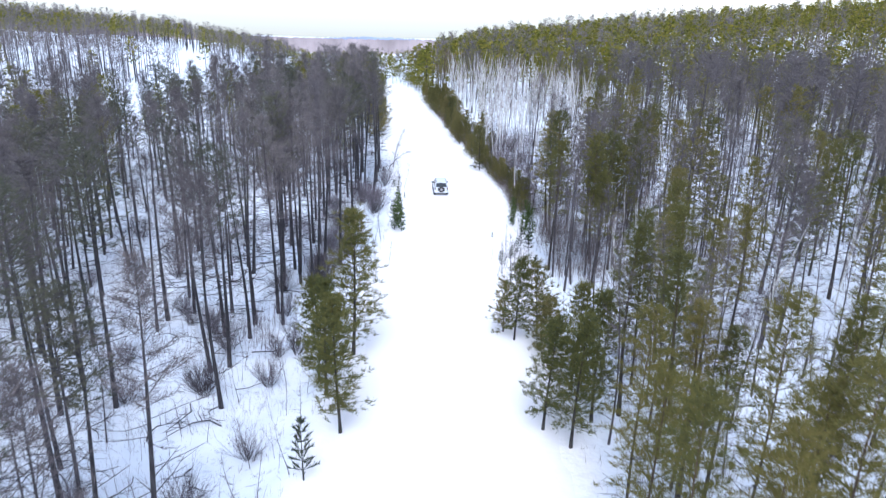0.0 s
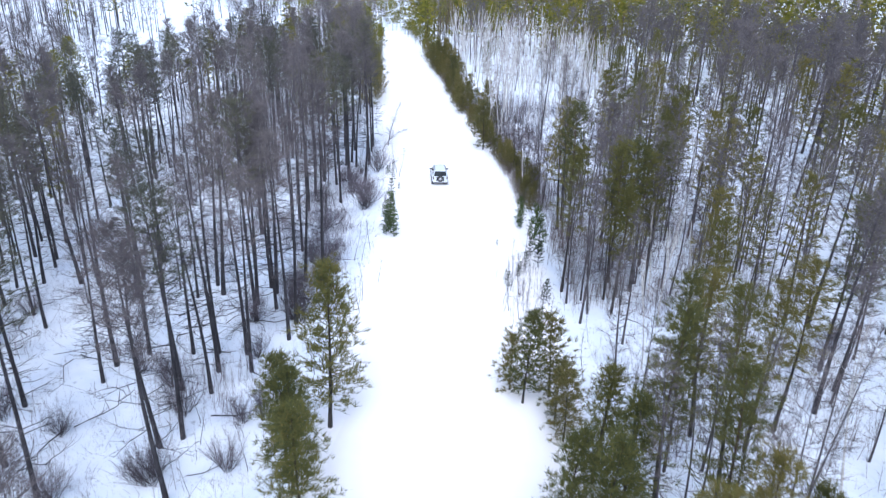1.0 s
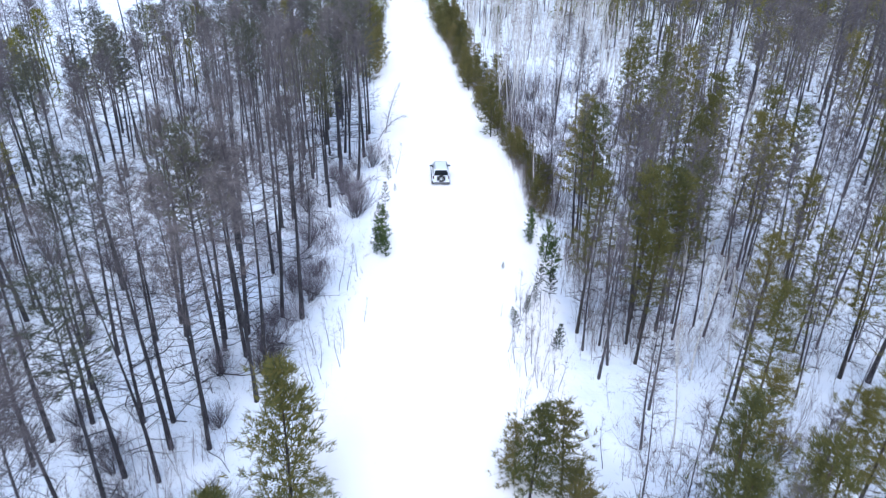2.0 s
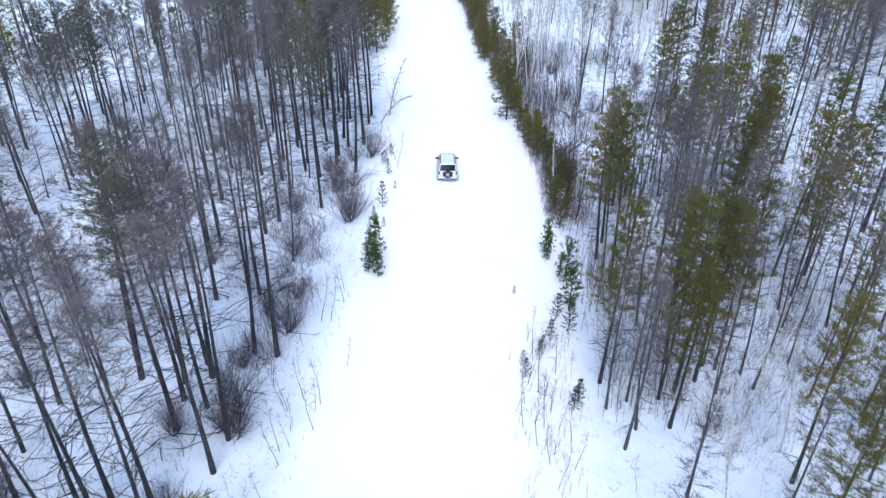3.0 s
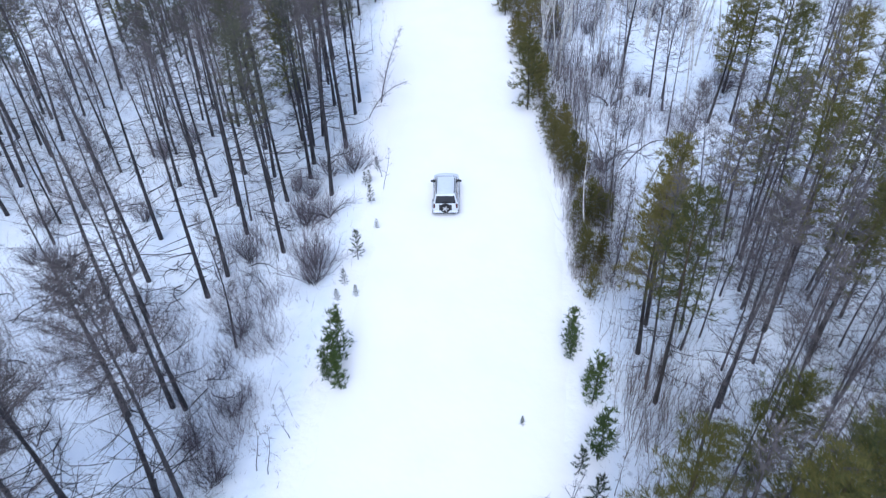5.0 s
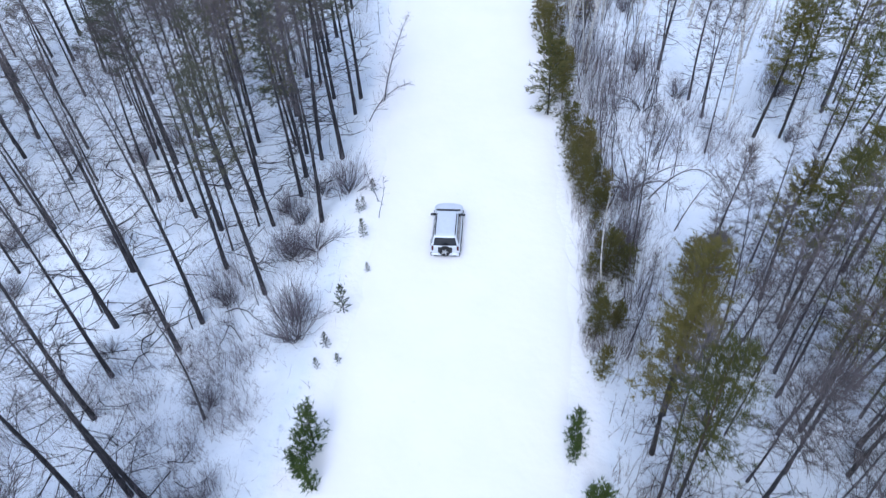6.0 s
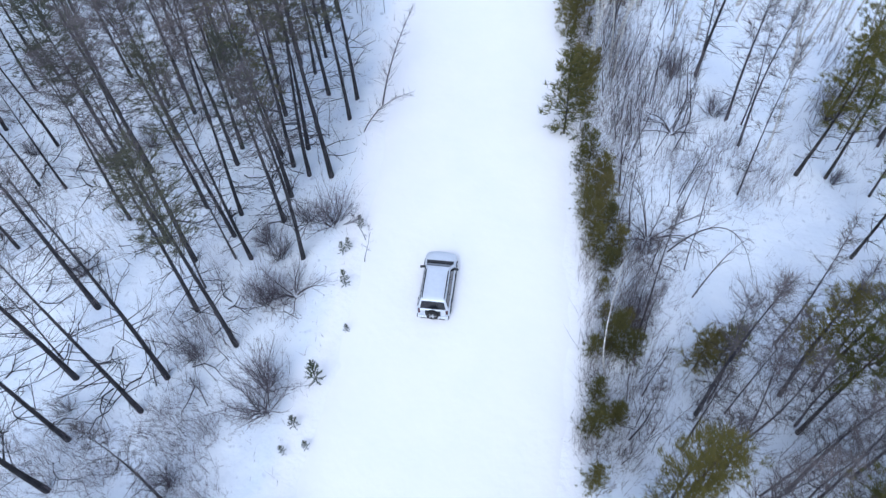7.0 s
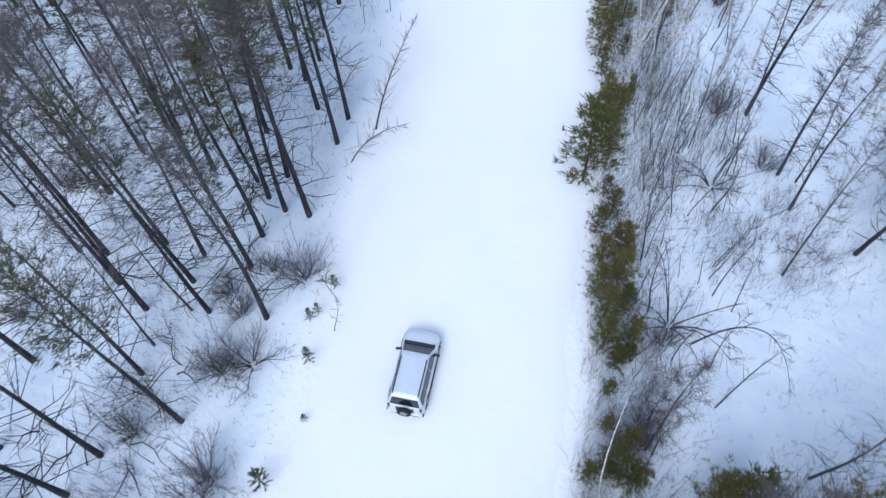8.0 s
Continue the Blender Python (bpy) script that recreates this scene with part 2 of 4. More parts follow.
def stem_line(rng, tall, sway, lean=0.0, n=9):
    """Points of a slightly crooked stem, and a function that gives the place at a share of its height."""
    a, b = rng.uniform(0, 6.28), rng.uniform(0, 6.28)
    pts = []
    for k in range(n):
        s = k / (n - 1)
        pts.append(Vector((sway * math.sin(a + s * 3.1) - sway * math.sin(a) + lean * s * tall * math.cos(b), sway * math.cos(b + s * 2.6) - sway * math.cos(b) + lean * s * tall * math.sin(b), s * tall - (0.35 if k == 0 else 0))))

    def at(s):
        f = min(max(s, 0), 0.999) * (n - 1)
        return pts[int(f)].lerp(pts[int(f) + 1], f - int(f))

    return pts, at


def bare_crown(buf, wood, rng, at, tall, low, count, reach, twigs, twig_long=0.75, twig_wide=0.022, dead=6, limb_r=0.03, dead_twigs=6):
    """Leafless limbs in a spreading head, and dead side limbs on the stem below it."""
    for k in range(count + dead):
        is_dead = k >= count
        u = (k + rng.random()) / max(count, 1)
        s = rng.uniform(0.12, low) if is_dead else low + (1 - low) * u * 0.98
        turn = k * 2.4 + rng.uniform(-0.7, 0.7)
        rise = rng.uniform(-0.2, 0.25) if is_dead else rng.uniform(0.1, 0.7) + 0.5 * u
        long = tall * reach * (rng.uniform(0.5, 1.15) if is_dead else rng.uniform(0.6, 1.15) * min(1, 0.55 + 2.2 * u) * min(1, 0.16 + 1.5 * (1 - u)))
        p0 = at(s)
        way = Vector((math.cos(turn), math.sin(turn), rise)).normalized()
        p1 = p0 + way * long * 0.5
        p2 = p1 + (way + Vector((rng.uniform(-0.3, 0.3), rng.uniform(-0.3, 0.3), rng.uniform(0.0, 0.4)))).normalized() * long * 0.5
        r = limb_r * (0.6 + 0.5 * (1 - s))
        if is_dead:
            p1.z += 0.06 * long
            p2.z += rng.uniform(-0.1, 0.25) * long
            r = min(0.6 * tall * 0.0035, limb_r * 1.7) * (1.15 - s)
            wood.tube([p0, p1, p2], [r, r * 0.7, 0.006], 3)
            for j in range(2):
                q = p0.lerp(p1, rng.uniform(0.5, 1)) if j else p1.lerp(p2, rng.uniform(0.1, 0.6))
                fork = (way + Vector((rng.uniform(-0.9, 0.9), rng.uniform(-0.9, 0.9), rng.uniform(-0.2, 0.5)))).normalized()
                wood.tube([q, q + fork * long * rng.uniform(0.25, 0.45)], [r * 0.55, 0.005], 3)
        else:
            wood.tube([p0, p2], [r, 0.006], 3)
        for j in range(dead_twigs if is_dead else twigs):
            f = rng.uniform(0.2, 1.05)
            q = p0.lerp(p1, f * 2) if f < 0.5 else p1.lerp(p2, f * 2 - 1)
            w = way * 0.5 + Vector((rng.uniform(-1, 1), rng.uniform(-1, 1), rng.uniform(-0.6, 0.9)))
            buf.spike(q, w, twig_long * rng.uniform(0.5, 1.3) * (0.6 if is_dead else 1), twig_wide, rng)
    for j in range(twigs * 2):
        buf.spike(at(rng.uniform(0.85, 0.999)), (rng.uniform(-1, 1), rng.uniform(-1, 1), rng.uniform(0.3, 1.4)), twig_long, twig_wide, rng)


def needle_crown(buf, rng, at, tall, low, limbs, reach, clumps, sprays, spray_long, spray_wide, droop=0.0, full=0.8):
    for k in range(limbs):
        s = low + (1 - low) * (k + rng.random()) / limbs
        u = (s - low) / (1 - low)
        shape = (1 - u) ** full * (0.55 + 0.45 * min(1, u * 4)) + 0.06
        long = tall * reach * shape * rng.uniform(0.65, 1.2)
        turn = k * 2.4 + rng.uniform(-0.5, 0.5)
        way = Vector((math.cos(turn), math.sin(turn), 0.25 + 0.5 * u - droop * (1 - u))).normalized()
        p0 = at(s)
        p1 = p0 + way * long
        buf.tube([p0, p0.lerp(p1, 0.6) + Vector((0, 0, 0.03 * long)), p1], [0.012 + 0.012 * long, 0.01 + 0.004 * long, 0.004], 3)
        for c in range(clumps):
            q = p0.lerp(p1, 0.2 + 0.8 * (c + rng.random() * 0.8) / clumps)
            q += Vector((rng.gauss(0, 0.5), rng.gauss(0, 0.5), rng.gauss(0.05, 0.3))) * spray_long
            for j in range(sprays):
                q += Vector((rng.gauss(0, 0.16), rng.gauss(0, 0.16), rng.gauss(0, 0.1))) * spray_long
                w = way * 0.8 + Vector((rng.uniform(-1, 1), rng.uniform(-1, 1), rng.uniform(-0.4, 1.0)))
                buf.leaf(q, w, spray_long * rng.uniform(0.6, 1.3), spray_wide * rng.uniform(0.7, 1.3), rng)


def empty_thing(name, label, category, group):
    ob = new(name)
    return tagged(ob, label, category, group)


# ---- kinds of plants, each built a few times as patterns ----
def bare_tree(seed, fullness=2):
    rng = random.Random(seed)
    tall = rng.uniform(14, 16.5)
    pts, at = stem_line(rng, tall, rng.uniform(0.1, 0.35), rng.uniform(0, 0.025))
    thing = empty_thing("bare_tree", "tall leafless tree with dark trunk and fine grey-brown crown in snow", "tree", "bare trees in the forest")
    trunk, crown, wood = Buf(), Buf(), Buf()
    r = rng.uniform(0.12, 0.17) if fullness == 2 else rng.uniform(0.095, 0.145)
    trunk.tube(pts, [r * 1.35] + [r * (1 - k / 8) ** 1.05 + 0.012 for k in range(1, 9)], 6)
    if fullness == 2:
        bare_crown(crown, wood, rng, at, tall, rng.uniform(0.52, 0.6), 44, 0.175, 44, 0.93, 0.025, 13, 0.022)
    elif fullness == 1:
        bare_crown(crown, wood, rng, at, tall, rng.uniform(0.56, 0.64), 34, 0.155, 40, 0.86, 0.021, 20, 0.018)
    else:
        bare_crown(crown, wood, rng, at, tall, rng.uniform(0.5, 0.62), 28, 0.15, 22, 0.75, 0.015, 18, 0.02, 9)
    trunk.join(wood)
    limb_part("trunk", trunk, DARK_BARK, thing, "dark trunk with dead lower limbs", True)
    limb_part("crown", crown, TWIG, thing, "fine grey-brown twigs")
    return thing


def sparse_tree(seed):
    return bare_tree(seed, 1)


def lean_tree(seed):
    return bare_tree(seed, 0)


def thin_tree(seed):
    rng = random.Random(seed)
    tall = rng.uniform(9, 12)
    pts, at = stem_line(rng, tall, rng.uniform(0.1, 0.4), rng.uniform(0, 0.05))
    thing = empty_thing("slender_tree", "slender leafless young tree with grey stem growing from snow", "tree", "slender trees in the forest")
    trunk, crown, wood = Buf(), Buf(), Buf()
    r = rng.uniform(0.055, 0.085)
    trunk.tube(pts, [r * 1.3] + [r * (1 - 0.9 * k / 8) for k in range(1, 9)], 5)
    bare_crown(crown, wood, rng, at, tall, 0.42, 26, 0.12, 24, 0.65, 0.017, 10, 0.012)
    trunk.join(wood)
    limb_part("trunk", trunk, SLIM_BARK, thing, "", True)
    limb_part("crown", crown, TWIG, thing, "thin bare twigs")
    return thing


def birch_tree(seed):
    rng = random.Random(seed)
    tall = rng.uniform(10, 12.5)
    pts, at = stem_line(rng, tall, rng.uniform(0.3, 0.7), rng.uniform(0.02, 0.07))
    thing = empty_thing("birch_tree", "leaning leafless birch with pale white trunk in snow", "tree", "birches in the forest")
    trunk, crown, wood = Buf(), Buf(), Buf()
    r = rng.uniform(0.075, 0.1)
    trunk.tube(pts, [r * 1.2] + [r * (1 - 0.85 * k / 8) for k in range(1, 9)], 6)
    for k in range(3):
        s, turn = rng.uniform(0.45, 0.75), rng.uniform(0, 6.28)
        p0 = at(s)
        p1 = p0 + Vector((math.cos(turn) * 0.5, math.sin(turn) * 0.5, 1.5))
        trunk.tube([p0, p1, p1 + Vector((math.cos(turn) * 0.5, math.sin(turn) * 0.5, 2.2))], [r * 0.6, r * 0.5, 0.02], 5)
    bare_crown(crown, wood, rng, at, tall, 0.6, 16, 0.12, 12, 0.6, 0.014, 1, 0.024)
    trunk.join(wood)
    limb_part("trunk", trunk, BIRCH_BARK, thing, "white peeling bark", True)
    limb_part("crown", crown, BIRCH_TWIG, thing, "reddish-brown bare twigs")
    return thing


def pine_tree(seed, fine=False):
    rng = random.Random(seed)
    tall = rng.uniform(11, 14)
    pts, at = stem_line(rng, tall, rng.uniform(0.1, 0.3), rng.uniform(0, 0.02))
    thing = empty_thing("pine_tree", "tall pine with olive-green needles and brown trunk in snow", "tree", "pines in the forest")
    trunk, crown, wood = Buf(), Buf(), Buf()
    r = rng.uniform(0.09, 0.13)
    trunk.tube(pts, [r * 1.3] + [r * (1 - 0.92 * k / 8) for k in range(1, 9)], 6)
    low = rng.uniform(0.36, 0.5)
    if fine:
        needle_crown(crown, rng, at, tall, low, 46, 0.165, 8, 18, 0.28, 0.029, 0.1, 0.42)
    else:
        needle_crown(crown, rng, at, tall, low, 44, 0.17, 7, 10, 0.34, 0.05, 0.1, 0.42)
    bare_crown(wood, trunk, rng, at, tall, low, 0, 0.12, 0, 0.5, 0.016, 18, 0.018)
    trunk.join(wood)
    limb_part("trunk", trunk, PINE_BARK, thing, "grey-brown bark turning orange above", True)
    limb_part("crown", crown, NEEDLE, thing, "olive-green needle sprays")
    return thing


def fine_pine(seed):
    return pine_tree(seed, True)


def high_pine(seed):
    rng = random.Random(seed)
    tall = rng.uniform(14, 16)
    pts, at = stem_line(rng, tall, rng.uniform(0.1, 0.3), rng.uniform(0, 0.02))
    thing = empty_thing("high_pine", "tall dark pine with thin grey-green crown high up its trunk", "tree", "high-crowned pines in the forest")
    trunk, crown, wood = Buf(), Buf(), Buf()
    r = rng.uniform(0.12, 0.16)
    trunk.tube(pts, [r * 1.3] + [r * (1 - k / 8) ** 0.9 + 0.012 for k in range(1, 9)], 6)
    low = rng.uniform(0.56, 0.64)
    needle_crown(crown, rng, at, tall, low, 40, 0.16, 7, 8, 0.34, 0.042, 0.0, 0.35)
    bare_crown(wood, trunk, rng, at, tall, low, 0, 0.13, 0, 0.6, 0.016, 22, 0.018)
    trunk.join(wood)
    limb_part("trunk", trunk, DARK_BARK, thing, "dark trunk with dead lower limbs", True)
    limb_part("crown", crown, DUSK_NEEDLE, thing, "grey-green needle sprays")
    return thing


def young_pine(seed):
    rng = random.Random(seed)
    tall = rng.uniform(4.6, 5.4)
    pts, at = stem_line(rng, tall, 0.08, rng.uniform(0, 0.02))
    thing = empty_thing("young_pine", "bushy young pine with olive needles beside the snowy road", "tree", "young pines along the road")
    trunk, crown, wood = Buf(), Buf(), Buf()
    trunk.tube(pts, [0.08] + [0.065 * (1 - 0.9 * k / 8) for k in range(1, 9)], 5)
    needle_crown(crown, rng, at, tall, 0.07, 38, 0.35, 6, 12, 0.33, 0.046, 0.12, 0.55)
    limb_part("trunk", trunk, PINE_BARK, thing, "", True)
    limb_part("crown", crown, YOUNG_NEEDLE, thing, "dense olive needle sprays")
    return thing


def roadside_pine(seed):
    rng = random.Random(seed)
    tall = 8.0
    pts, at = stem_line(rng, tall, 0.1, rng.uniform(0, 0.02))
    thing = empty_thing("roadside_pine", "half-grown pine with layered olive-green limbs at the road edge", "tree", "half-grown pines along the road")
    trunk, crown = Buf(), Buf()
    trunk.tube(pts, [0.13] + [0.1 * (1 - 0.9 * k / 8) for k in range(1, 9)], 6)
    needle_crown(crown, rng, at, tall, 0.16, 60, 0.25, 9, 12, 0.32, 0.04, 0.05, 0.55)
    limb_part("trunk", trunk, PINE_BARK, thing, "dark brown trunk", True)
    limb_part("crown", crown, EDGE_NEEDLE, thing, "olive-green needle tufts")
    return thing


def conifer_sapling(seed, open_grown=False):
    rng = random.Random(seed)
    tall = 2.0
    pts, at = stem_line(rng, tall, 0.03)
    if open_grown:
        thing = empty_thing("pine_sapling", "small dark pine sapling with open layered limbs in verge snow", "sapling", "pine saplings along the road")
    else:
        thing = empty_thing("conifer_sapling", "bushy bright green conifer sapling poking out of the snow", "sapling", "bushy saplings along the road")
    trunk, crown = Buf(), Buf()
    trunk.tube(pts, [0.03] + [0.026 * (1 - 0.9 * k / 8) for k in range(1, 9)], 4)
    if open_grown:
        for layer in range(6):
            s, turn = 0.16 + 0.15 * layer, rng.uniform(0, 6.28)
            for k in range(5):
                a = turn + k * 1.257 + rng.uniform(-0.3, 0.3)
                way = Vector((math.cos(a), math.sin(a), 0.35 + 0.09 * layer)).normalized()
                long = tall * 0.27 * (1 - s) ** 0.75 * rng.uniform(0.6, 1.15) + 0.05
                p0 = at(s)
                crown.tube([p0, p0 + way * long], [0.011, 0.004], 3)
                for j in range(30):
                    q = p0 + way * long * rng.uniform(0.25, 1.0)
                    crown.leaf(q, way + Vector((rng.uniform(-0.8, 0.8), rng.uniform(-0.8, 0.8), rng.uniform(-0.2, 0.9))), rng.uniform(0.09, 0.18), 0.03, rng)
        for j in range(24):
            crown.leaf(at(rng.uniform(0.85, 0.99)), (rng.uniform(-0.7, 0.7), rng.uniform(-0.7, 0.7), 1), 0.14, 0.022, rng)
    else:
        needle_crown(crown, rng, at, tall, 0.08, 30, 0.2, 4, 7, 0.15, 0.034, 0.05, 0.8)
    limb_part("trunk", trunk, PINE_BARK, thing, "", True)
    limb_part("crown", crown, SAPLING_NEEDLE if open_grown else GREEN_NEEDLE, thing, "dark green needles" if open_grown else "fresh green needles")
    return thing


def pine_sapling(seed):
    return conifer_sapling(seed, True)


def bare_shrub(seed):
    rng = random.Random(seed)
    thing = empty_thing("bare_shrub", "leafless many-stemmed grey shrub growing out of snow", "shrub", "bare shrubs in the forest")
    stems, twigs = Buf(), Buf()
    for k in range(22):
        turn, out = rng.uniform(0, 6.28), rng.uniform(0.1, 1.0)
        long = rng.uniform(0.6, 1.2)
        w = Vector((math.cos(turn) * out, math.sin(turn) * out, 1)).normalized()
        p0 = Vector((rng.gauss(0, 0.1), rng.gauss(0, 0.1), -0.25))
        p1 = p0 + w * long
        stems.tube([p0, p0.lerp(p1, 0.5) + Vector((0, 0, 0.06)), p1], [0.02, 0.014, 0.01], 3)
        for f in range(rng.randint(2, 4)):
            bend = w + Vector((rng.uniform(-0.6, 0.6), rng.uniform(-0.6, 0.6), rng.uniform(-0.1, 0.6)))
            q0 = p0.lerp(p1, rng.uniform(0.45, 1))
            q1 = q0 + bend.normalized() * rng.uniform(0.5, 0.9)
            q2 = q1 + (bend + Vector((rng.uniform(-0.5, 0.5), rng.uniform(-0.5, 0.5), 0.5))).normalized() * rng.uniform(0.4, 0.9)
            stems.tube([q0, q1, q2], [0.01, 0.007, 0.003], 3)
            for j in range(16):
                u = rng.uniform(0.1, 1)
                q = q0.lerp(q1, u * 2) if u < 0.5 else q1.lerp(q2, u * 2 - 1)
                twigs.spike(q, bend * 0.7 + Vector((rng.uniform(-1, 1), rng.uniform(-1, 1), rng.uniform(-0.3, 0.9))), rng.uniform(0.3, 0.8), 0.009, rng)
    limb_part("branchwork", stems, SHRUB_BARK, thing)
    limb_part("crown", twigs, SHRUB_TWIG, thing, "fine grey-purple twigs")
    return thing


def bare_sapling(seed):
    rng = random.Random(seed)
    tall = 3.0
    pts, at = stem_line(rng, tall, 0.15, rng.uniform(0.05, 0.15))
    thing = empty_thing("bare_sapling", "thin leafless sapling standing in roadside snow", "sapling", "bare saplings beside the road")
    trunk, crown, wood = Buf(), Buf(), Buf()
    trunk.tube(pts, [0.022 * (1 - 0.85 * k / 8) for k in range(9)], 4)
    bare_crown(crown, wood, rng, at, tall, 0.3, 7, 0.13, 7, 0.34, 0.009, 0, 0.007)
    trunk.join(wood)
    limb_part("stem", trunk, SHRUB_BARK, thing)
    limb_part("crown", crown, TWIG, thing)
    return thing


def far_bare(seed, twigs, wide, girth=1.0):
    rng = random.Random(seed)
    pts, at = stem_line(rng, 15, 0.2, 0.02, 4)
    a, b = Buf(), Buf()
    a.tube(pts, [0.17 * girth, 0.13 * girth, 0.07 * girth, 0.02], 3)
    for k in range(twigs):
        s = rng.uniform(0.5, 0.99)
        turn = rng.uniform(0, 6.28)
        q = at(s) + Vector((math.cos(turn), math.sin(turn), 0.4)) * rng.uniform(0, 3.4) * (1.1 - s)
        b.spike(q, (math.cos(turn) + rng.uniform(-0.6, 0.6), math.sin(turn) + rng.uniform(-0.6, 0.6), rng.uniform(0.0, 1.4)), rng.uniform(0.9, 1.9), wide, rng)
    return a, b


def far_birch(seed, twigs, wide):
    return far_bare(seed, twigs, wide * 0.7, 0.42)


def far_pine(seed, tufts, wide):
    rng = random.Random(seed)
    pts, at = stem_line(rng, 13, 0.2, 0.02, 4)
    a, b = Buf(), Buf()
    a.tube(pts, [0.15, 0.12, 0.08, 0.02], 3)
    for k in range(tufts):
        u = rng.random()
        s = 0.38 + 0.62 * u
        turn = rng.uniform(0, 6.28)
        q = at(s) + Vector((math.cos(turn), math.sin(turn), 0.2)) * (2.6 * (1 - u) ** 0.7 + 0.1) * math.sqrt(rng.random())
        b.leaf(q, (math.cos(turn) + rng.uniform(-0.7, 0.7), math.sin(turn) + rng.uniform(-0.7, 0.7), rng.uniform(-0.3, 0.9)), rng.uniform(0.9, 1.5) * (0.5 + wide * 0.7), wide, rng)
    return a, b


def stuff(name, spots, patterns, which, material, label, category):
    """Many far trees joined into one object; spots: x, y, size."""
    rng = random.Random(7)
    vs, fs, base = [], [], 0
    arrays = [np.array([tuple(p) for p in pat[which].v]) for pat in patterns]
    for x, y, size in spots:
        k = rng.randrange(len(patterns))
        a, s = rng.uniform(0, 6.28), size
        c, d = math.cos(a) * s, math.sin(a) * s
        v = arrays[k] @ np.array([[c, d, 0], [-d, c, 0], [0, 0, s]]) + (x, y, height(x, y))
        vs.append(v)
        fs += [tuple(i + base for i in f) for f in patterns[k][which].f]
        base += len(v)
    mesh = bpy.data.meshes.new(name)
    mesh.from_pydata(np.concatenate(vs).tolist(), [], fs)
    mesh.materials.append(material)
    return tagged(new(name, mesh), label, category, kind="stuff")


# ---- where the plants stand: those that can be told apart first ----
LEFT_NEAR = [(-19.0, 25.4), (-23.1, 32.2), (-20.4, 33.1), (-14.6, 33.9), (-16.7, 37.7), (-15.8, 38.5), (-15.9, 42.7), (-17.7, 42.8), (-22.7, 43.1), (-22.7, 44.8), (-16.3, 45.0), (-14.3, 45.2), (-21.4, 46.4), (-18.6, 46.7), (-17.0, 46.9), (-15.2, 47.1), (-13.0, 49.0), (-13.1, 51.1), (-23.1, 52.5), (-15.1, 53.2), (-16.6, 53.6), (-17.1, 54.9), (-19.7, 54.9), (-15.8, 55.5), (-20.6, 56.2), (-16.5, 56.6), (-12.7, 57.6), (-14.2, 57.9), (-26.7, 60.1), (-18.6, 62.8), (-15.9, 63.6), (-20.5, 66.9)]
LEFT_FAR = [(-15.0, 67.9), (-20.9, 69.3), (-18.3, 71.6), (-22.4, 72.3), (-23.8, 73.1), (-17.9, 73.6), (-15.2, 76.2), (-30.5, 75.0), (-23.7, 76.4), (-31.3, 77.0), (-18.2, 77.6), (-30.0, 80.6), (-20.0, 80.7), (-22.1, 81.5), (-16.8, 81.6), (-13.7, 82.1), (-25.3, 82.5), (-23.9, 82.9), (-30.7, 83.8), (-18.8, 84.5), (-16.1, 84.7), (-29.1, 86.0), (-39.0, 86.4), (-16.4, 86.6), (-28.4, 87.8), (-14.3, 88.3), (-16.9, 90.6), (-14.9, 93.3), (-15.0, 95.1), (-17.5, 95.9), (-21.2, 89.7), (-20.9, 88.3), (-24.4, 91.4), (-27.6, 86.7), (-25.9, 86.3), (-30.9, 90.7), (-33.3, 86.9), (-21.0, 84.4), (-38.3, 91.5), (-32.4, 83.5), (-18.5, 82.9), (-18.5, 79.1), (-16.6, 63.6), (-17.7, 81.4), (-27.8, 92.0), (-25.8, 91.9), (-25.8, 89.5), (-27.7, 93.9), (-32.9, 92.4), (-15.9, 88.4), (-17.2, 88.9), (-19.6, 93.2), (-20.6, 98.4), (-34.4, 80.5), (-30.7, 78.9)]
RIGHT_TRUNKS = [(20.2, 44.5), (8.2, 46.7), (11.7, 46.7), (9.1, 49.8), (6.6, 52.3), (7.3, 53.6), (5.9, 54.8), (7.0, 55.6), (8.8, 56.3), (20.7, 56.8), (11.8, 56.9), (13.5, 58.6), (11.6, 59.1), (8.3, 62.3), (17.0, 63.2), (6.6, 67.4), (7.0, 72.5), (16.0, 76.0), (9.7, 92.5), (9.7, 96.8), (8.9, 99.0), (6.7, 102.7), (0.9, 103.8)]
PINES = [(11.2, 40.5), (13.7, 39.5), (9.2, 37.6), (5.7, 56.8), (9.7, 56.9), (14.8, 70.4), (6.9, 71.9), (10.9, 57.8), (12.6, 45.4), (7.9, 34.1), (10.7, 34.4), (8.7, 56.0), (12.2, 58.9), (18.6, 66.8), (20.2, 69.4), (23.2, 71.4), (17.2, 73.8), (18.0, 79.8), (22.5, 75.6), (15.8, 89.4), (13.0, 72.2), (15.5, 72.0), (18.0, 69.0), (5.6, 19.3), (9.4, 27.3), (6.1, 16.3), (21.0, 48.0), (6.4, 69.8), (7.0, 66.6), (6.4, 24.3), (28.3, 58.4), (14.1, 25.2), (10.0, 18.6), (8.3, 15.8), (11.2, 17.6), (15.8, 41.4), (9.2, 30.8), (13.0, 95.0), (18.1, 99.4), (14.9, 100.3), (12.0, 80.0), (12.8, 78.3), (14.5, 82.4), (-18.4, 89.8), (-24.0, 94.0)]
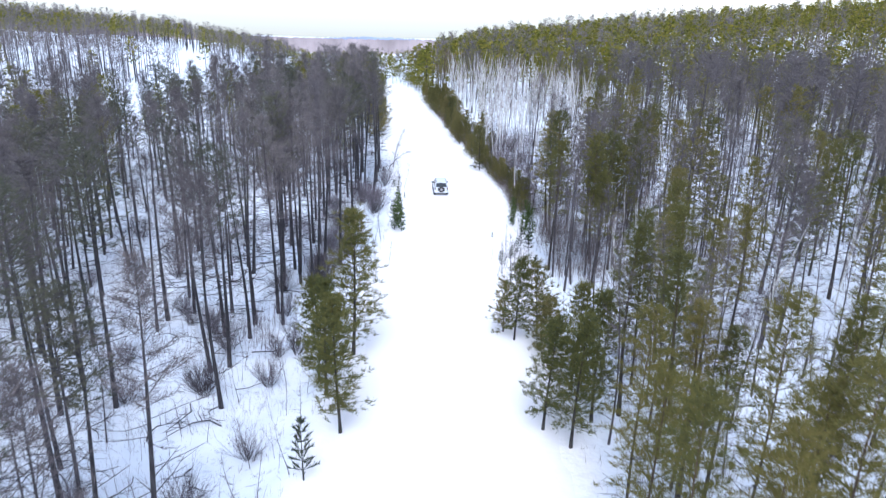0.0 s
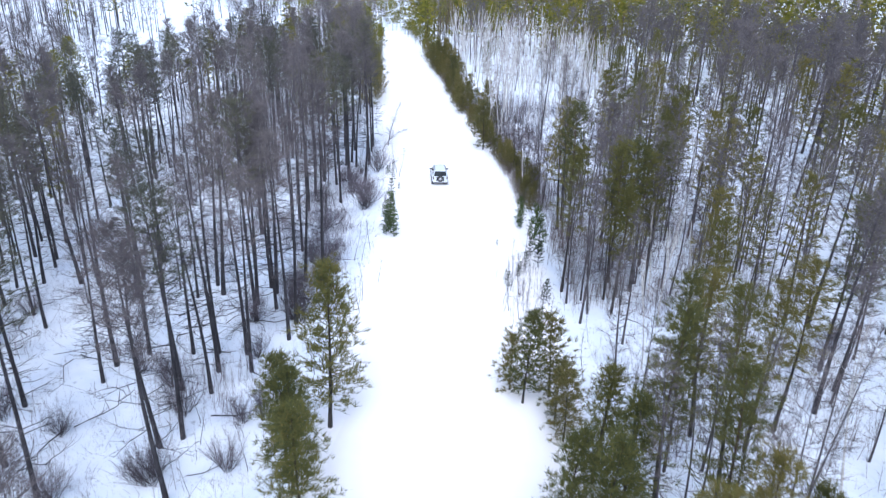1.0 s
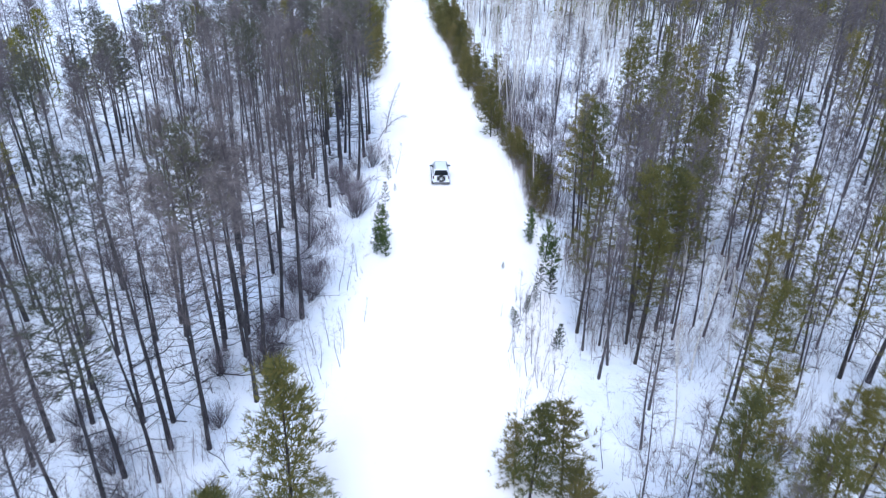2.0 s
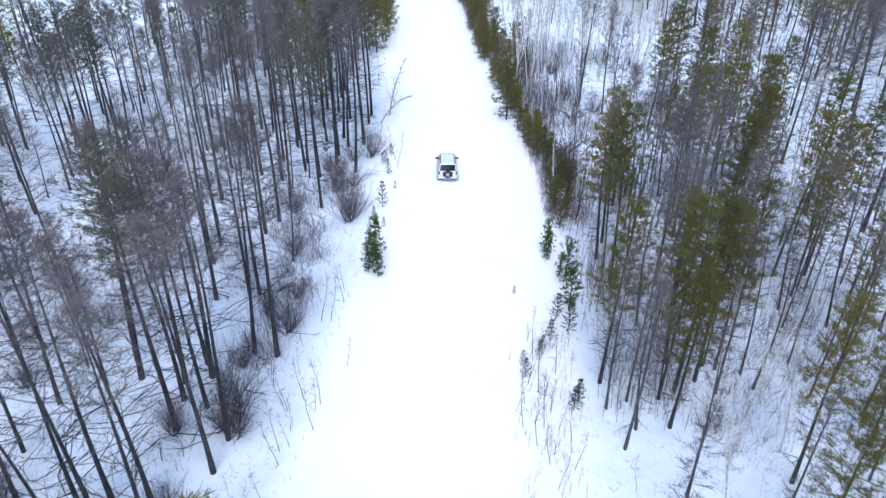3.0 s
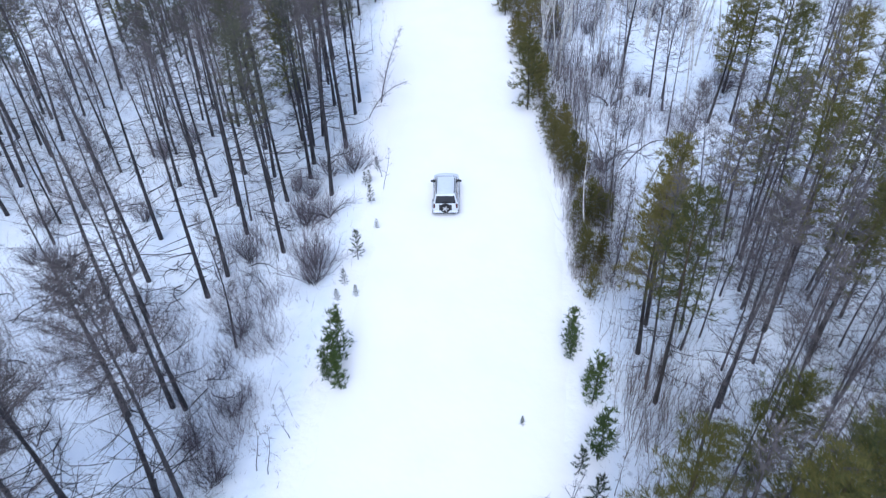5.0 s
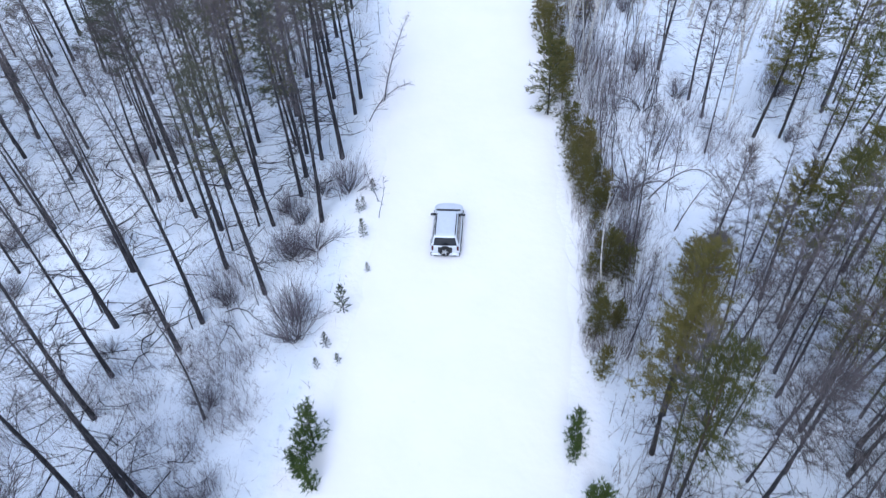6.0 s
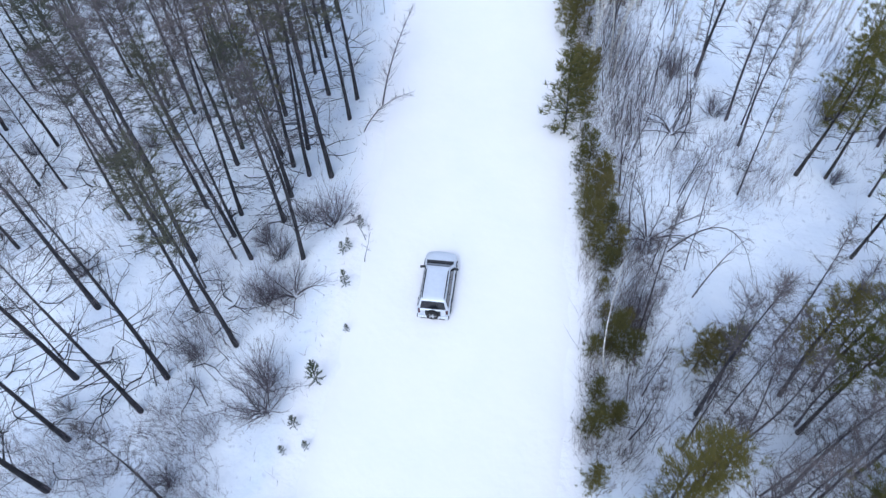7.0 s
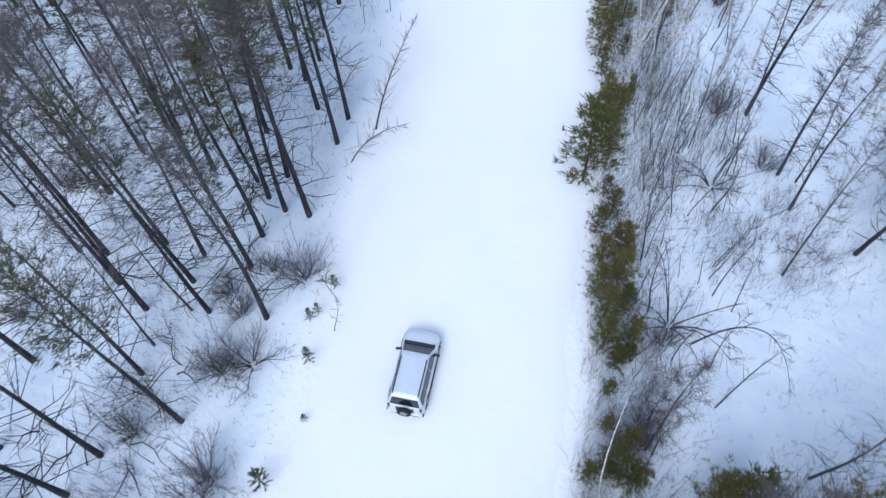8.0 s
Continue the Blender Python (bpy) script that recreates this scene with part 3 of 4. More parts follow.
BIRCHES = [(0.9, 103.0), (1.3, 101.5), (14.1, 53.1), (12.0, 52.8), (-0.4, 99.8), (12.1, 56.7), (16.1, 67.0), (-0.1, 100.8), (34.9, 99.2), (43.4, 100.7), (39.0, 125.5), (48.3, 127.8), (26.0, 88.0), (30.0, 80.0)]
# x, y, height
YOUNG = [(-7.9, 38.9, 9.2), (-6.9, 30.3, 7.5), (-8.5, 34.0, 7.0), (-9.3, 35.6, 6.5), (2.3, 42.0, 5.8), (3.8, 42.8, 4.8), (1.6, 43.2, 3.8), (3.5, 31.6, 6.5), (4.8, 30.2, 7.0), (4.0, 40.8, 3.6), (4.3, 39.0, 4.5), (5.4, 36.0, 6.5), (6.2, 33.0, 7.5), (8.0, 80.5, 3.5), (9.0, 81.0, 4.0), (-1.0, 94.8, 5.5)]
SAPLINGS = [(4.0, 66.0, 3.8), (4.2, 62.9, 4.0), (4.1, 60.5, 3.2), (4.4, 54.7, 2.4), (2.8, 69.4, 2.7), (-8.7, 67.0, 3.4), (-8.1, 65.0, 2.6), (-8.8, 66.2, 2.8), (-8.9, 65.5, 2.3), (-7.8, 26.4, 2.8), (-9.8, 74.8, 1.9), (-10.4, 80.5, 1.3), (-11.1, 82.9, 0.9), (-9.1, 71.6, 0.8), (-10.0, 72.4, 1.1), (-11.3, 82.5, 1.0), (-10.0, 71.1, 0.8), (2.9, 68.6, 2.2), (3.1, 59.8, 2.2), (2.4, 58.3, 1.6), (1.7, 56.4, 2.0), (1.5, 57.4, 1.5), (2.6, 58.6, 1.8), (3.7, 66.7, 2.0), (4.2, 54.2, 2.4), (0.8, 64.2, 0.6), (-9.4, 77.9, 0.7), (3.4, 62.0, 2.6), (-10.9, 84.5, 1.0)]
SHRUBS = [(-12.1, 73.0), (-14.6, 79.0), (-12.7, 84.5), (-12.8, 51.4), (-12.8, 59.7), (-13.8, 53.4), (4.9, 87.0), (8.0, 99.1), (-14.5, 61.5), (-12.4, 74.2)]
STEMS = [(-9.5, 50.2), (-9.7, 49.1), (-8.6, 51.3), (-8.1, 56.1), (-10.7, 53.0), (-9.7, 62.0), (-10.0, 82.3), (-10.4, 83.8), (1.8, 55.8), (2.6, 59.6), (2.2, 53.0), (3.0, 50.5), (3.5, 48.0), (2.0, 47.0), (4.0, 52.0), (-9.0, 46.0), (-10.0, 44.0), (-9.6, 41.0), (1.7, 54.3), (2.1, 58.3), (2.4, 55.2), (3.1, 60.2), (3.0, 54.0), (3.4, 52.8), (1.7, 52.6), (3.3, 49.1), (4.1, 50.4), (6.9, 49.8), (2.4, 51.5), (1.9, 56.5), (3.3, 57.0), (2.7, 52.7), (-9.9, 49.9), (-9.8, 51.2), (-8.9, 52.5), (-8.8, 53.1), (-9.8, 53.5), (-10.1, 60.0), (-10.0, 63.2)]

rng = random.Random(21)
SPOTS = {"bare": [], "sparse": [], "thin": [], "birch": [], "pine": [], "young": [], "shrub": [], "stem": [], "sapling": [], "high": [], "lean": []}
for x, y in LEFT_NEAR + LEFT_FAR:
    pick = rng.random()
    if y < 41:
        kind = "high" if pick < 0.35 else "bare"
    elif y < 48:
        kind = "sparse" if pick < 0.55 else "lean"
    elif y < 62:
        kind = "high" if pick < 0.3 else "sparse" if pick < 0.7 else "bare"
    elif (x, y) in ((-15.0, 67.9), (-23.8, 73.1), (-18.5, 79.1), (-30.0, 80.6), (-17.7, 81.4)):
        kind = "thin"
    elif y < 82 and (x, y) != (-15.2, 76.2):
        kind = "lean"
    else:
        kind = "high" if pick < 0.3 or (x, y) == (-15.2, 76.2) else "bare" if y > 82.5 and x > -24 and pick < 0.65 else "sparse"
    SPOTS[kind].append((x, y, rng.uniform(0.86, 1.04) * (0.7 if x < -26 and y > 70 else 1)))
for x, y in RIGHT_TRUNKS:
    SPOTS["thin"].append((x, y, rng.uniform(0.9, 1.15)))
SPOTS["sparse"] += [(6.7, 102.9, 0.9), (8.2, 78.0, 0.75)]
SPOTS["thin"] += [(4.9, 82.8, 0.55), (5.4, 81.6, 0.5), (5.3, 76.0, 0.6)]
for x, y in [(8.8, 98.9), (9.8, 98.7), (8.7, 78.8), (9.5, 78.4), (12.0, 80.1), (13.5, 80.6), (12.7, 78.6), (5.1, 81.8)]:
    SPOTS["thin"].append((x, y, rng.uniform(0.75, 1.0)))
for k in range(7):
    SPOTS["thin"].append((rng.uniform(7.5, 17), rng.uniform(71, 79), rng.uniform(0.7, 1.0)))
for k in range(14):
    SPOTS["thin"].append((rng.uniform(14, 24), rng.uniform(90, 104), rng.uniform(0.8, 1.1)))
for k in range(28):
    a, b = rng.uniform(0, 6.28), math.sqrt(rng.random())
    SPOTS["thin"].append((14.0 + 7.5 * b * math.cos(a), 67.0 + 11 * b * math.sin(a), rng.uniform(0.9, 1.2)))
near_rng = random.Random(58)
for k in range(18):
    y = near_rng.uniform(23, 40)
    SPOTS["thin"].append((5.5 + near_rng.random() * 18, y, near_rng.uniform(0.7, 1.1)))
for x, y in [(8.6, 24.5), (10.6, 27.4), (14.5, 25.8), (17.0, 23.4), (20.8, 27.5)]:
    SPOTS["pine"].append((x, y, near_rng.uniform(0.62, 0.85)))
for k in range(14):
    SPOTS["thin"].append((near_rng.uniform(17, 27), near_rng.uniform(55, 73), near_rng.uniform(0.85, 1.15)))
SPOTS["pine"] += [(14.1, 51.2, 0.85), (18.6, 54.0, 0.8), (19.5, 60.5, 0.85)]
for x, y in PINES:
    SPOTS["pine"].append((x, y, rng.uniform(0.8, 1.0)))
for x, y in BIRCHES:
    SPOTS["birch"].append((x, y, rng.uniform(0.75, 1.05)))
SPOTS["young"] += [(x, y, h / 5) for x, y, h in YOUNG if h < 5.7]
SPOTS["roadside"] = [(x, y, h / 8) for x, y, h in YOUNG if h >= 5.7]
SPOTS["sapling"] += [(x, y, h / 2 * (0.62 if x > 0 and y < 62.5 else 0.85 if x > 3.5 else 1)) for x, y, h in SAPLINGS]
SPOTS["shrub"] += [(x, y, rng.uniform(1.15, 1.6) * (0.68 if x > 0 else 1.2 if (x, y) == (-12.1, 73.0) else 0.72 if 57 < y < 66 else 1)) for x, y in SHRUBS]
SPOTS["stem"] += [(x, y, rng.uniform(0.6, 1.2)) for x, y in STEMS]

# the row of young pines on the right of the road: clumps nearby (x, y, height), a denser row beyond
HEDGE = [(3.9, 73.2, 2.6), (3.5, 75.7, 3.4), (4.5, 76.6, 2.6), (2.9, 79.7, 2.2), (3.7, 80.4, 3.6), (4.7, 80.0, 3.2), (4.2, 81.6, 2.4), (2.9, 83.6, 1.6), (2.9, 85.0, 2.6), (2.2, 85.8, 3.0), (3.3, 86.4, 2.8), (1.9, 87.2, 3.3), (2.6, 87.9, 2.6), (1.3, 88.2, 2.9), (2.1, 89.3, 3.5), (1.0, 90.0, 2.8), (1.8, 91.0, 3.2), (0.4, 91.8, 2.5), (0.9, 93.0, 2.6), (0.3, 94.2, 1.8), (-0.2, 97.2, 3.4), (-0.8, 98.3, 4.4), (-0.3, 99.6, 3.0), (-1.2, 100.8, 2.8), (-1.9, 102.8, 2.4), (-2.4, 104.4, 3.6), (-2.0, 105.6, 3.0), (-3.2, 106.8, 3.2)]
SPOTS["young"] += [(x, y, h * 0.17) for x, y, h in HEDGE]
y = 75.0
while y < 107:
    edge = float(road_x(y) + half_width(y))
    if rng.random() < 0.5:
        SPOTS["young"].append((edge + rng.uniform(1.0, 2.4), y, rng.uniform(0.25, 0.45)))
    if rng.random() < 0.08:
        SPOTS["shrub"].append((edge + rng.uniform(2.4, 6), y, rng.uniform(0.5, 0.9)))
    SPOTS["stem"].append((edge + rng.uniform(2.4, 4.6), y + rng.uniform(-0.5, 0.5), rng.uniform(0.7, 1.5)))
    y += rng.uniform(0.75, 1.15)
while y < 262:
    edge = float(road_x(y) + half_width(y))
    if rng.random() < 0.72:
        SPOTS["young"].append((edge + rng.uniform(-0.2, 1.8), y, rng.uniform(0.35, 0.95)))
    if rng.random() < 0.45:
        SPOTS["young"].append((edge + rng.uniform(1.6, 4.2), y + rng.uniform(-0.6, 0.6), rng.uniform(0.6, 1.1)))
    y += rng.uniform(1.0, 1.7)
y = 118.0
while y < 262:
    edge = float(road_x(y) - half_width(y))
    SPOTS["young"].append((edge - rng.uniform(0.5, 3.0), y, rng.uniform(0.5, 1.3)))
    y += rng.uniform(1.5, 4.5)

# glades with no trees: x, y, half sizes
GLADES = [(-95.0, 138.0, 14.0, 18.0), (12.5, 89.0, 7.0, 6.0), (10.0, 106.0, 5.0, 7.0), (15.0, 57.5, 4.0, 3.5), (8.5, 51.0, 3.0, 2.5), (12.5, 52.0, 4.0, 3.5), (-55.0, 108.0, 6.0, 9.0), (7.0, 93.0, 4.0, 6.0), (-26.0, 47.0, 3.0, 6.0), (17.0, 124.0, 5.0, 8.0)]


def open_land(x, y):
    return any(((x - gx0) / a) ** 2 + ((y - gy0) / b) ** 2 < 1 for gx0, gy0, a, b in GLADES)


for k in range(80):
    y = rng.uniform(86, 116)
    SPOTS["stem"].append((float(road_x(y)) + HALF + rng.uniform(2.6, 8.0), y, rng.uniform(0.9, 1.9)))
for k in range(120):
    y = rng.uniform(104, 172)
    SPOTS["birch"].append((float(road_x(y)) + 8.5 + rng.uniform(0, 1) * 22, y, rng.uniform(0.75, 1.15)))

TAKEN = [(x, y) for some in ("bare", "sparse", "lean", "high", "thin", "pine", "birch") for x, y, s in SPOTS[some]]
CELLS = {}
for x, y in TAKEN:
    CELLS.setdefault((int(x // 3), int(y // 3)), []).append((x, y))


def free(x, y, gap):
    i, j = int(x // 3), int(y // 3)
    for a in (i - 1, i, i + 1):
        for b in (j - 1, j, j + 1):
            if any((x - p) ** 2 + (y - q) ** 2 < gap * gap for p, q in CELLS.get((a, b), ())):
                return False
    CELLS.setdefault((i, j), []).append((x, y))
    return True


y = -6.0
while y < 520:
    cell = 2.6 + 0.011 * max(0, y - 60)
    wide = 45 + 0.78 * max(0, y)
    x = -wide
    while x < wide:
        px, py = x + rng.uniform(0, cell), y + rng.uniform(0, cell)
        x += cell
        rx0, hw0 = float(road_x(py)), float(half_width(py))
        d = px - rx0
        margin = hw0 + (5.0 if d < 0 else 9.0 if 74 < py < 106 else 4.0) if py < 110 else hw0 + 2.5
        if py > 318:
            margin = 0
        if abs(d) < margin or open_land(px, py):
            continue
        valley = py > 262 and -16 < math.degrees(math.atan2(px, py)) < -4.5
        if -29 < px < -20 and 57 < py < 85 and rng.random() < 0.86:
            continue
        kept = -31 < px < 0 and 24 < py < 95
        dusky = -37 < px < -18 and 92 < py < 125 or -52 < px < -29 and 40 < py < 88
        if kept and rng.random() < ((0.45 if py < 33 else 0.95 if px > -22 else 0.7 if py > 60 else 0.25) if py < 84 else 0.3 if px > -20 else 0.05):
            continue
        if d < 0 and not (py > 330 or px < -165 or math.hypot((px + 132) / 36, (py - 196) / 24) < 1):
            belt = float(np.interp(py, [0, 55, 80, 110, 160, 250], [50, 48, 46, 38, 19, 13]))
            if not dusky and -d > belt + 4 * math.sin(py * 0.11) and rng.random() > ((0.08 if -d > belt + 12 else 0.25) if not 90 < py < 122 else 0.3 if -d > belt + 30 else 0.5):
                continue
        if -35.5 < px < -12 and 59 < py < 93 or -36 < px < -20 and 93 <= py < 104 and rng.random() < 0.4:
            continue
        if not free(px, py, 1.5):
            continue
        if d > 0 and rng.random() < (0.35 if px > 18 and 28 < py < 80 else 0.46 if py < 50 else 0.36 if 80 < py < 122 else 0.3 if 80 < py < 230 else 0.1):
            continue
        pick, size = rng.random(), rng.uniform(0.75, 1.1) * (0.5 if valley and py < 345 else 0.7 if valley else 0.7 if -31 < px < -24 and 68 < py < 95 else 0.88 if px < -31 and 40 < py < 90 else 0.85 if px < -31 and 40 < py < 130 else 0.8 if px < -23 and 85 < py < 130 else 0.9 if d < 0 else 1)
        if d < 0:
            hill = py > 290 or px < -150
            if hill or (py > 120 and d > -14):
                kind = "pine" if pick < (0.42 if hill else 0.6) else "bare"
            elif dusky:
                kind = "bare" if pick < 0.55 else "thin" if pick < 0.63 else "pine"
            elif py > 100 and px < -60:
                kind = "bare" if pick < 0.92 else "pine"
            else:
                kind = "bare" if pick < 0.62 else "thin" if pick < 0.82 - (0.12 if 84 < py < 125 else 0) else "pine"
        else:
            thicket = 105 < py < 175 and d < 26
            if thicket:
                kind = "birch" if pick < 0.72 else "thin" if pick < 0.9 else "pine"
            elif py > 150:
                kind = "pine" if pick < 0.68 else "bare" if pick < 0.9 else "birch"
            else:
                kind = "pine" if pick < 0.28 else "thin" if pick < 0.78 else "birch" if pick < 0.86 else "bare"
        if kind == "pine" and -31 < px < 0 and py < 60:
            kind = "bare"
        if kind in ("bare", "pine") and d < 0 and py < 120 and rng.random() < (0.9 if kind == "pine" else 0.2):
            kind = "high"
        if kind == "bare" and -31 < px < -12 and 34 < py < 90:
            kind = "sparse"
        SPOTS[kind].append((px, py, size))
    y += cell

for k in range(90):
    py = rng.uniform(22, 120)
    if rng.random() < 0.65:
        px = float(road_x(py)) - HALF - rng.uniform(3.5, 26)
    else:
        px = float(road_x(py)) + HALF + rng.uniform(2.5, 20)
    if not open_land(px, py):
        SPOTS["shrub"].append((px, py, rng.uniform(0.6, 1.2)))
for k in range(90):
    py = rng.uniform(24, 120)
    side = -1 if rng.random() < 0.6 else 1
    SPOTS["stem"].append((float(road_x(py)) + side * (HALF + rng.uniform(1.2, 7)), py, rng.uniform(0.4, 1.2)))


def nearness(spot):
    return math.hypot(spot[0] + 3, max(0, 22 - spot[1], spot[1] - 100))


def plant(make, seeds, spots, most=300):
    """The nearest spots as things of their own; returns those left over."""
    patterns = [make(s) for s in seeds]
    spots = sorted(spots, key=nearness)
    turn = random.Random(len(spots))
    for k, (x, y, size) in enumerate(spots[:most]):
        m = pose(x, y, height(x, y), turn.uniform(-1.5, 1.5), turn.uniform(-1.5, 1.5), turn.uniform(0, 360))
        if k < len(patterns):
            patterns[k].matrix_basis = m @ Matrix.Scale(size, 4)
        else:
            pat = patterns[turn.randrange(len(patterns))]
            ob = copy_thing(pat, m)
            ob.scale = (size, size, size)
    return spots[most:]


rest_bare = plant(bare_tree, (11, 12, 13, 14, 15), SPOTS["bare"])
rest_bare += plant(sparse_tree, (16, 17, 18, 19), SPOTS["sparse"])
rest_bare += plant(lean_tree, (25, 26, 27, 28), SPOTS["lean"])
rest_bare += plant(thin_tree, (21, 22, 23, 24), SPOTS["thin"], 250)
rest_pine = plant(high_pine, (46, 47, 48), SPOTS["high"], 110)
rest_birch = plant(birch_tree, (31, 32, 33, 34), SPOTS["birch"], 200)
left_over = plant(fine_pine, (41, 42, 43, 44), SPOTS["pine"], 46)
rest_pine += plant(pine_tree, (45, 49, 50), left_over, 76)
rest_young = plant(young_pine, (51, 52, 53, 54), SPOTS["young"], 120)
plant(roadside_pine, (56, 57, 58), SPOTS["roadside"])
bushy = [p for p in SPOTS["sapling"] if p[0] < -8 and 64 < p[1] < 68 or p[0] > 2.7 and p[1] > 62]
plant(conifer_sapling, (61, 62, 63), bushy)
plant(pine_sapling, (64, 65, 66), [(x, y, size * 1.15) for x, y, size in SPOTS["sapling"] if (x, y, size) not in bushy])
plant(bare_shrub, (71, 72, 73, 74), SPOTS["shrub"], 250)
plant(bare_sapling, (81, 82, 83), SPOTS["stem"])

def woods(kind, spots, make, seeds, bark, leaf, trunk_label, crown_label):
    """The rest of a forest: finer trees where it is nearer, coarser ones beyond."""
    near = [p for p in spots if nearness(p) < 75]
    far = [p for p in spots if nearness(p) >= 75]
    for word, some, detail in (("middle", near, (620, 0.045, 0.14)), ("distant", far, (88 if make is not far_pine else 70, 0.135, 0.68))):
        if some:
            patterns = [make(k, detail[0], detail[1] if make is not far_pine else detail[2]) for k in seeds]
            stuff(word + "_" + kind + "_trunks", some, patterns, 0, bark, word + " distance: " + trunk_label, "trees")
            stuff(word + "_" + kind + "_crowns", some, patterns, 1, leaf, word + " distance: " + crown_label, "trees")


woods("bare_tree", rest_bare, far_bare, (1, 2, 3), DARK_BARK, TWIG, "dark trunks of the leafless forest", "grey-brown crowns of the leafless forest")
woods("birch", [(x, y, s * 0.75) for x, y, s in rest_birch], far_birch, (7, 8), BIRCH_BARK, BIRCH_TWIG, "pale trunks of birches", "reddish-brown crowns of birches")
woods("pine", rest_pine + [(x, y, s * 0.38) for x, y, s in rest_young], far_pine, (4, 5, 6), PINE_BARK, FAR_NEEDLE, "brown trunks of the pine forest", "olive-green crowns of the pine forest")


def ridge(name, far, low, high, top, material, label):
    """A wooded ridge at the end of the valley with an uneven treeline."""
    b = np.radians(np.arange(low, high, 0.12))
    edge = random.Random(int(far))
    tops = [top(math.degrees(a)) + edge.uniform(-1, 1) * far * 0.0009 for a in b]
    depth = np.array([0, 0, far * 0.12])
    lift = np.array([-40.0, 0.0, -30.0])
    xx = np.stack([np.sin(b) * (far + d) for d in depth])
    yy = np.stack([np.cos(b) * (far + d) for d in depth])
    zz = np.stack([np.array(tops) + h for h in lift])
    return tagged(sheet(name, xx, yy, zz, material), label, "distant forest", kind="structure")


ridge("backdrop_near", 800, -34, 12, lambda a: -8.5 + 0.05 * (a + 10) ** 2 * 0.6, HAZED_WOOD, "brownish wooded slope beyond the end of the road")
# This ridge gets its haze from the blue of its material.
ridge("backdrop_far", 2900, -40, 20, lambda a: -80 + 4 * math.sin(a * 0.5), HAZE_BLUE, "far wooded ridge on the horizon, coloured bluish for haze")


# ---- single plants with a shape of their own ----
def bent_stem(name, line, radius, twigs, label, group, bark=None):
    """A stem that leans or arches along a smooth line, with twigs."""
    rng = random.Random(len(label))
    pts = [Vector(p) for p in line]
    base = pts[0].copy()
    thing = empty_thing(name, label, "tree", group)
    thing.location = (base.x, base.y, height(base.x, base.y))
    fine = []
    for k in range(13):
        u = k / 12
        a, b, c = 2 * (u - 0.5) * (u - 1), 4 * u * (1 - u), 2 * u * (u - 0.5)
        fine.append(pts[0] * a + pts[1] * b + pts[2] * c - base)
    trunk, crown, wood = Buf(), Buf(), Buf()
    trunk.tube(fine, [radius * (1 - 0.88 * k / 12) for k in range(13)], 5)
    for k in range(twigs):
        f = rng.uniform(2, 11.9)
        q = fine[int(f)].lerp(fine[int(f) + 1], f - int(f))
        w = (fine[int(f) + 1] - fine[int(f)]).normalized() * 0.8 + Vector((rng.uniform(-1, 1), rng.uniform(-1, 1), rng.uniform(-0.5, 0.6)))
        w = w.normalized() * rng.uniform(0.5, 1.5) * (1.15 - f / 14)
        crown.tube([q, q + w * 0.6, q + w], [0.012, 0.008, 0.003], 3)
        for j in range(4):
            crown.spike(q + w * rng.uniform(0.3, 1), w + Vector((rng.uniform(-1, 1), rng.uniform(-1, 1), rng.uniform(-0.6, 0.6))) * 0.7, rng.uniform(0.2, 0.5), 0.012, rng)
    limb_part("trunk", trunk, bark or GREY_BARK, thing, "", True)
    limb_part("crown", crown, TWIG, thing, "bare side twigs")
    return thing


def spreading_bush(x, y, seed, limbs, reach):
    """A bush whose heavy limbs arch outwards to the snow."""
    rng = random.Random(seed)
    thing = empty_thing("spreading_bush", "leafless bush with dark limbs arching out over snow", "shrub", "spreading bushes in the glade")
    thing.location = (x, y, height(x, y))
    stems, twigs = Buf(), Buf()
    for k in range(limbs):
        turn = 2 * math.pi * k / limbs + rng.uniform(-0.4, 0.4)
        long = reach * rng.uniform(0.55, 1.15)
        out = Vector((math.cos(turn), math.sin(turn), 0))
        bend = Vector((-out.y, out.x, 0)) * rng.uniform(-0.25, 0.25) * long
        top = rng.uniform(0.35, 0.75) * long
        line = []
        for j in range(7):
            u = j / 6
            line.append(out * long * u + bend * u * u + Vector((0, 0, top * 4 * u * (1 - u * 0.72) * 0.6 - 0.2 * (1 - u))))
        r = rng.uniform(0.03, 0.05)
        stems.tube(line, [r * (1 - 0.86 * j / 6) for j in range(7)], 4)
        for j in range(9):
            f = rng.uniform(1.2, 5.9)
            q = line[int(f)].lerp(line[int(f) + 1], f - int(f))
            w = (line[int(f) + 1] - line[int(f)]).normalized() + Vector((rng.uniform(-0.9, 0.9), rng.uniform(-0.9, 0.9), rng.uniform(-0.2, 0.8)))
            w = w.normalized() * rng.uniform(0.5, 1.3)
            stems.tube([q, q + w * 0.5 + Vector((0, 0, 0.05)), q + w], [0.012, 0.008, 0.003], 3)
            for i in range(7):
                twigs.spike(q + w * rng.uniform(0.3, 1), w.normalized() + Vector((rng.uniform(-0.8, 0.8), rng.uniform(-0.8, 0.8), rng.uniform(-0.3, 0.8))), rng.uniform(0.25, 0.7), 0.01, rng)
    limb_part("branchwork", stems, GREY_BARK, thing, "dark arching limbs")
    limb_part("crown", twigs, SHRUB_TWIG, thing, "fine grey twigs")
    return thing


